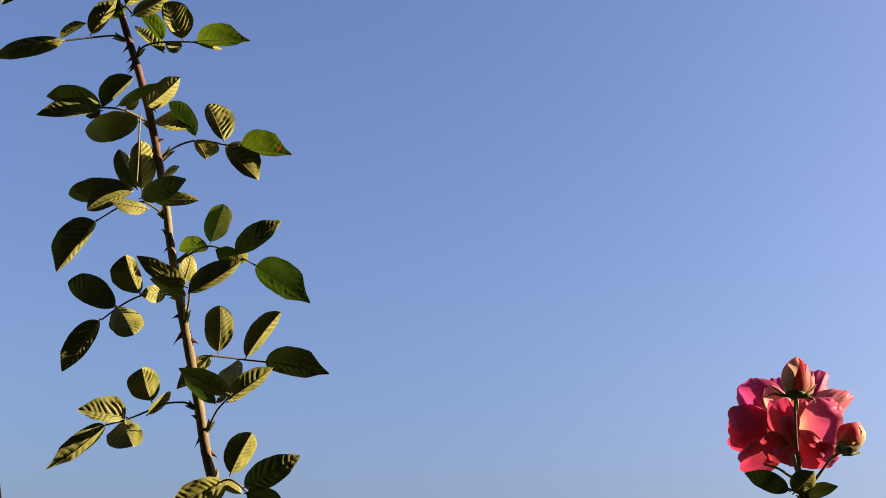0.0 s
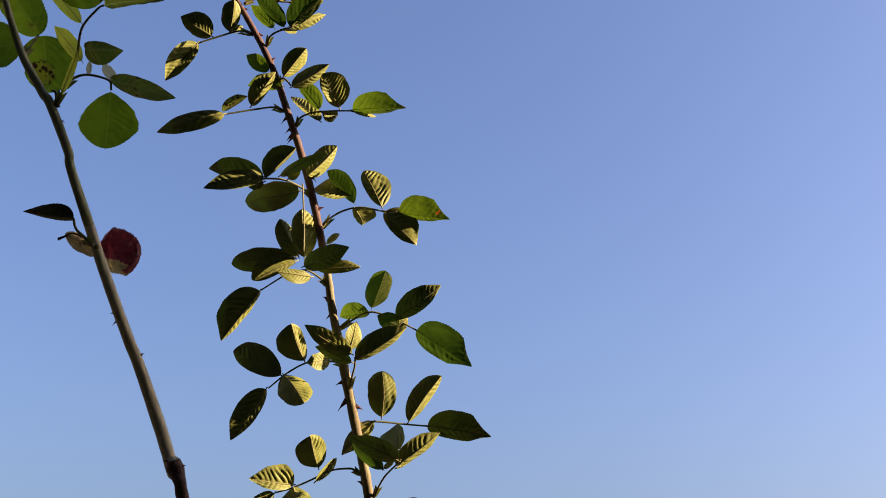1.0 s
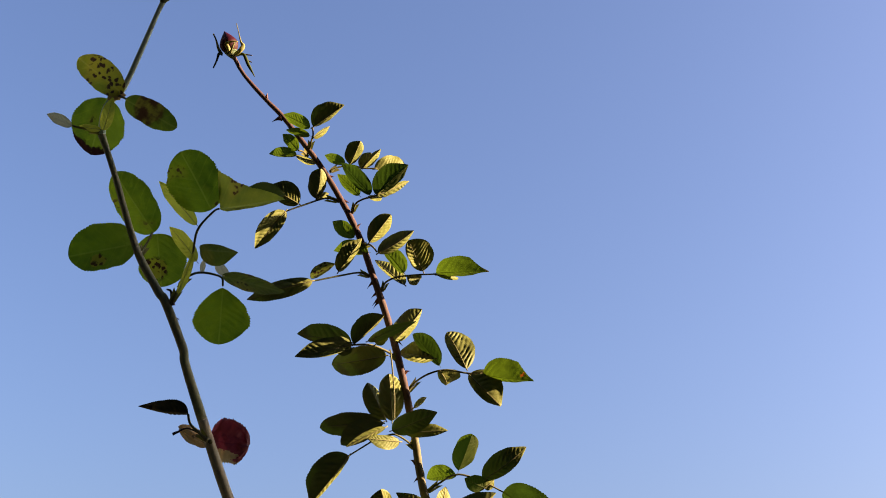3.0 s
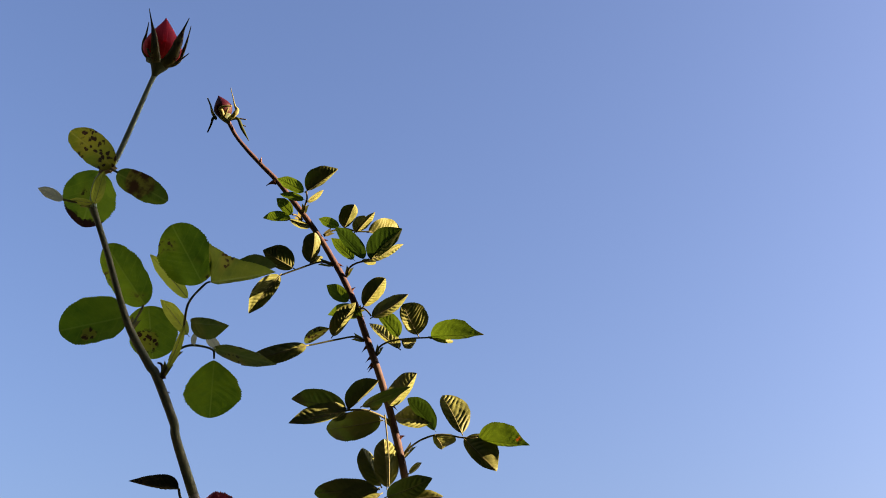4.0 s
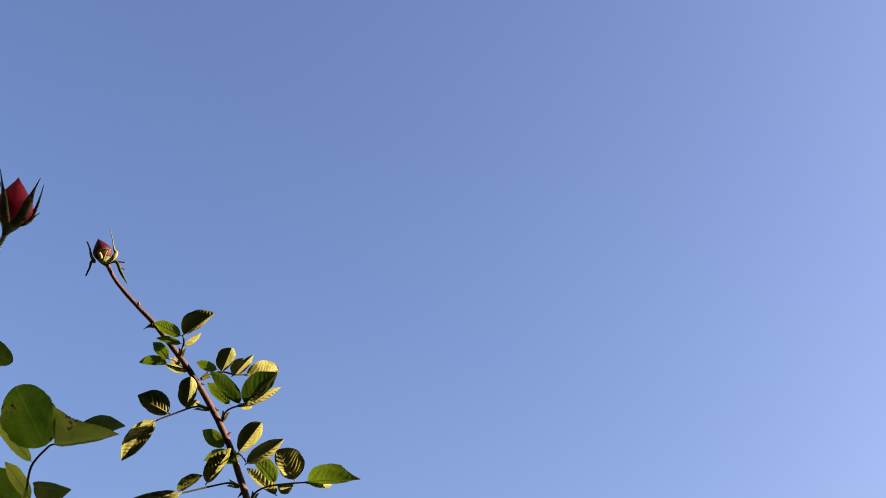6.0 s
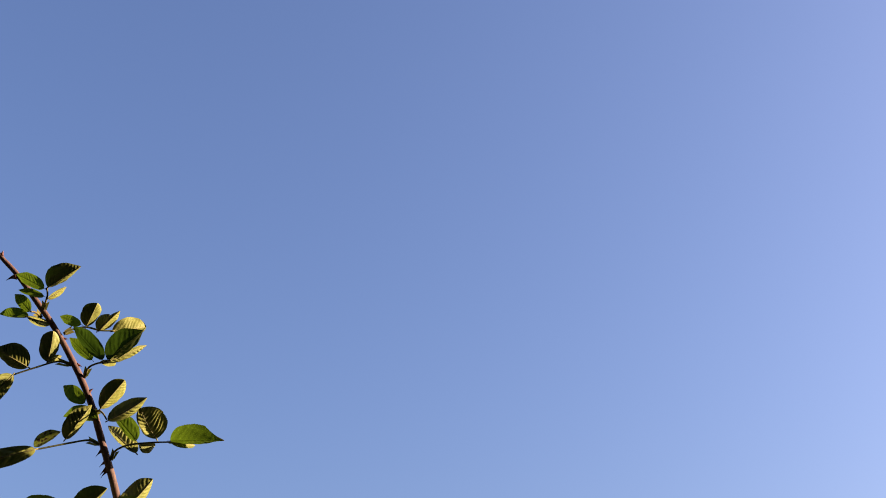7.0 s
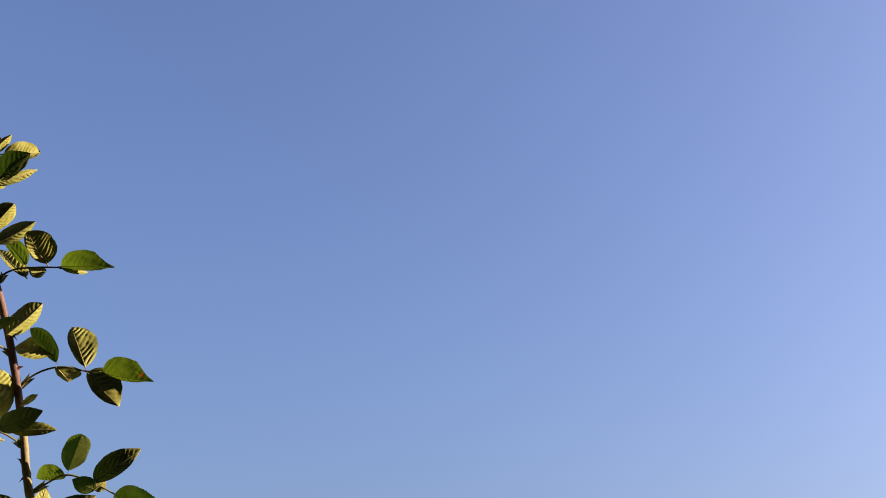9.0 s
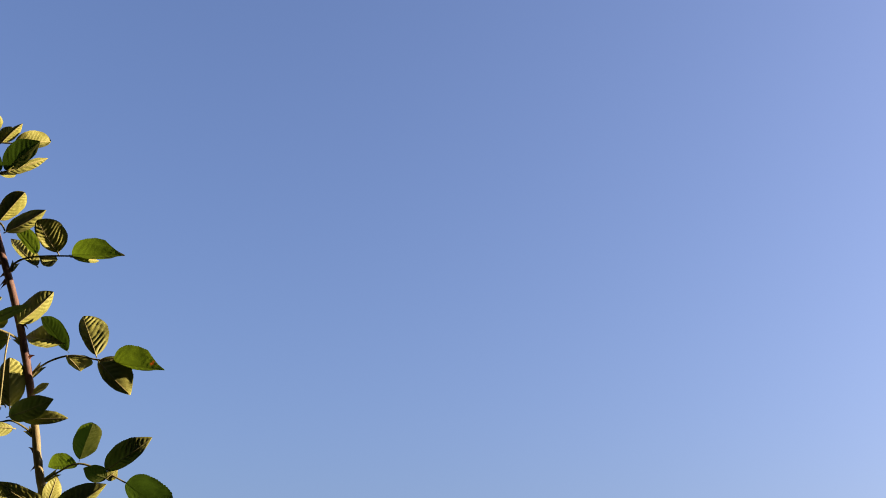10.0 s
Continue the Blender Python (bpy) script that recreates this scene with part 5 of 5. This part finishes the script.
leaf = leaf_stalk(cane, [(0.2582, 0.8000, 1.6417), (0.2525, 0.7958, 1.6488), (0.2468, 0.7932, 1.6511), (0.2407, 0.7905, 1.6529)])
leaflet(leaf, (0.2440, 0.7930, 1.6508), (0.2150, 0.7950, 1.6628), (0.0066, 0.0078), 4, -2, leaf_olive)
leaflet(leaf, (0.2483, 0.7932, 1.6495), (0.2615, 0.7857, 1.6630), (0.0095, 0.0119), -8, 52, leaf_olive)
leaf = leaf_stalk(cane, [(0.2590, 0.8000, 1.6409), (0.2590, 0.8063, 1.6469), (0.2618, 0.8094, 1.6498)])
leaflet(leaf, (0.2610, 0.8094, 1.6498), (0.2800, 0.7950, 1.6545), (0.0062, 0.0048), -12, -24, leaf_olive)
leaflet(leaf, (0.2588, 0.8094, 1.6522), (0.2641, 0.8046, 1.6555), (0.0030, 0.0030), -26, 26, leaf_olive)
stem(cane, [(0.2444, 0.7581, 1.7089, 0.0010), (0.2437, 0.7607, 1.6933, 0.0010), (0.2463, 0.7718, 1.6779, 0.0013), (0.2535, 0.7925, 1.6652, 0.0015), (0.2563, 0.8000, 1.6546, 0.0016)], stem_red, "bud_stalk", 0.05, 10)
stem(cane, [(0.2821, 0.7861, 1.6776, 0.0010), (0.2735, 0.7860, 1.6716, 0.0009), (0.2661, 0.7906, 1.6620, 0.0010), (0.2592, 0.8000, 1.6515, 0.0012)], stalk_pale, "bud_stalk", 0.05, 10)
stem(cane, [(0.2331, 0.8095, 1.6719, 0.0008), (0.2420, 0.8047, 1.6680, 0.0009), (0.2487, 0.8019, 1.6624, 0.0010), (0.2543, 0.8000, 1.6586, 0.0012)], stalk_mat, "leaf_stalk", 0.05, 8)
bud_body = bud(cane, (0.2445, 0.7581, 1.7097), (0.2488, 0.7585, 1.7384), 0.0100, petal_coral, (0.2443, 0.7581, 1.7057), 0.0008, "opening coral-pink bud", 0.02, 2.3, 0.40, petal_guard, (-1.0, 0.1, 0))
sepal(bud_body, [(0.2429, 0.7572, 1.7101, 0.0009), (0.2353, 0.7534, 1.7095, 0.0008), (0.2316, 0.7552, 1.7134, 0.0007), (0.2275, 0.7580, 1.7173, 0.0004)], sepal_mat)
sepal(bud_body, [(0.2435, 0.7590, 1.7101, 0.0009), (0.2351, 0.7571, 1.7096, 0.0007), (0.2300, 0.7570, 1.7112, 0.0007), (0.2252, 0.7579, 1.7096, 0.0004)], sepal_mat)
sepal(bud_body, [(0.2449, 0.7554, 1.7093, 0.0013), (0.2509, 0.7536, 1.7098, 0.0013), (0.2550, 0.7556, 1.7132, 0.0009), (0.2594, 0.7575, 1.7184, 0.0004)], sepal_mat)
sepal(bud_body, [(0.2455, 0.7572, 1.7095, 0.0011), (0.2517, 0.7564, 1.7091, 0.0009), (0.2558, 0.7574, 1.7084, 0.0008), (0.2577, 0.7583, 1.7053, 0.0004)], sepal_mat)
sepal(bud_body, [(0.2442, 0.7553, 1.7088, 0.0009), (0.2443, 0.7544, 1.7035, 0.0009), (0.2437, 0.7552, 1.6991, 0.0004)], sepal_mat)
petal(bud_body, (0.2470, 0.7563, 1.7093), (0.2555, 0.7539, 1.7248), 0.0062, 30, 30, petal_coralpink, 0.10, 0.06, 0.10)
petal(bud_body, (0.2449, 0.7544, 1.7096), (0.2510, 0.7521, 1.7322), 0.0060, 30, 30, petal_coralpink, 0.12, 0.06, 0.08)
bud_body = bud(cane, (0.2843, 0.7861, 1.6797), (0.2960, 0.7862, 1.6992), 0.0092, petal_coral, (0.2795, 0.7860, 1.6760), 0.0008, "small coral-pink bud", 0.02, 2.6, 0.45, petal_guard, (0.95, -0.35, 0))
sepal(bud_body, [(0.2797, 0.7814, 1.6769, 0.0022), (0.2837, 0.7777, 1.6769, 0.0029), (0.2891, 0.7778, 1.6783, 0.0019), (0.2941, 0.7797, 1.6820, 0.0007)], sepal_mat)
sepal(bud_body, [(0.2815, 0.7833, 1.6759, 0.0020), (0.2861, 0.7814, 1.6750, 0.0017), (0.2908, 0.7833, 1.6761, 0.0012), (0.2952, 0.7852, 1.6773, 0.0006)], sepal_mat)
sepal(bud_body, [(0.2789, 0.7833, 1.6759, 0.0023), (0.2773, 0.7795, 1.6785, 0.0017), (0.2783, 0.7796, 1.6818, 0.0007)], sepal_pale)
bloom = bloom_heart(cane, (0.2565, 0.8141, 1.6821))
petal(bloom, (0.2656, 0.8374, 1.7088), (0.2950, 0.8460, 1.7530), 0.0143, 18, 18, petal_pink, 0.08, 0.06, 0.05)
petal(bloom, (0.2664, 0.8374, 1.7079), (0.2812, 0.8415, 1.7521), 0.0121, 18, 18, petal_cream, 0.08, 0.06, 0.05)
petal(bloom, (0.2630, 0.8375, 1.7079), (0.2559, 0.8466, 1.7458), 0.0143, 18, 18, petal_pink, 0.08, 0.06, 0.06)
petal(bloom, (0.2591, 0.8281, 1.7037), (0.2260, 0.8340, 1.7390), 0.0198, 18, 18, petal_pink, 0.12, 0.06, 0.16)
petal(bloom, (0.2588, 0.8244, 1.7029), (0.2426, 0.8206, 1.7321), 0.0121, 18, 18, petal_cream, 0.12, 0.06, 0.14)
petal(bloom, (0.2694, 0.8280, 1.7068), (0.3150, 0.8370, 1.7350), 0.0132, 18, 18, petal_cream, 0.05, 0.06, 0.14)
petal(bloom, (0.2677, 0.8234, 1.7028), (0.3006, 0.8276, 1.7244), 0.0137, 18, 18, petal_rose, 0.05, 0.06, 0.12)
petal(bloom, (0.2591, 0.8205, 1.6941), (0.2135, 0.8400, 1.7105), 0.0212, 18, 18, petal_shaded, 0.04, 0.06, 0.10)
petal(bloom, (0.2593, 0.8263, 1.6928), (0.2150, 0.8460, 1.6985), 0.0158, 18, 18, petal_shaded, 0.03, 0.06, 0.10)
petal(bloom, (0.2572, 0.8169, 1.6909), (0.2195, 0.8340, 1.6730), 0.0145, 18, 18, petal_shaded, 0.02, 0.06, 0.14)
petal(bloom, (0.2575, 0.8093, 1.6869), (0.2340, 0.8190, 1.6840), 0.0150, 30, -30, petal_shaded, 0.02, 0.06, 0.14)
petal(bloom, (0.2541, 0.8113, 1.6836), (0.2450, 0.8033, 1.7195), 0.0148, 36, -34, petal_shaded, 0.05, 0.06, 0.10)
petal(bloom, (0.2574, 0.8141, 1.6924), (0.2632, 0.8056, 1.7199), 0.0104, 18, 18, petal_coralpink, 0.10, 0.06, 0.08)
petal(bloom, (0.2560, 0.8036, 1.6815), (0.2478, 0.7972, 1.7053), 0.0085, 40, -40, petal_shaded, 0.05, 0.06, 0.10)
petal(bloom, (0.2573, 0.8094, 1.6977), (0.2898, 0.7945, 1.7016), 0.0214, 18, 18, petal_rose, 0.16, 0.11, 0.14)
petal(bloom, (0.2586, 0.8056, 1.6961), (0.2680, 0.7940, 1.6840), 0.0060, 18, 18, petal_short, 0.20, 0.06, 0.25)
petal(bloom, (0.2586, 0.8131, 1.6910), (0.2880, 0.8070, 1.6760), 0.0160, 18, 18, petal_short, 0.14, 0.06, 0.12)
petal(bloom, (0.2580, 0.8113, 1.6898), (0.2730, 0.8040, 1.6720), 0.0140, 18, 18, petal_short, 0.12, 0.06, 0.14)
petal(bloom, (0.2565, 0.8122, 1.6887), (0.2470, 0.8050, 1.6730), 0.0125, 18, 18, petal_short, 0.12, 0.06, 0.18)

# the dark blade under the crowded pair on the slender cane
leaflet(crowded_leaf, (-0.2256, 0.7440, 1.8519), (-0.2575, 0.7485, 1.8369), (0.0060, 0.0105), 10, -6, leaf_olive, "blunt")
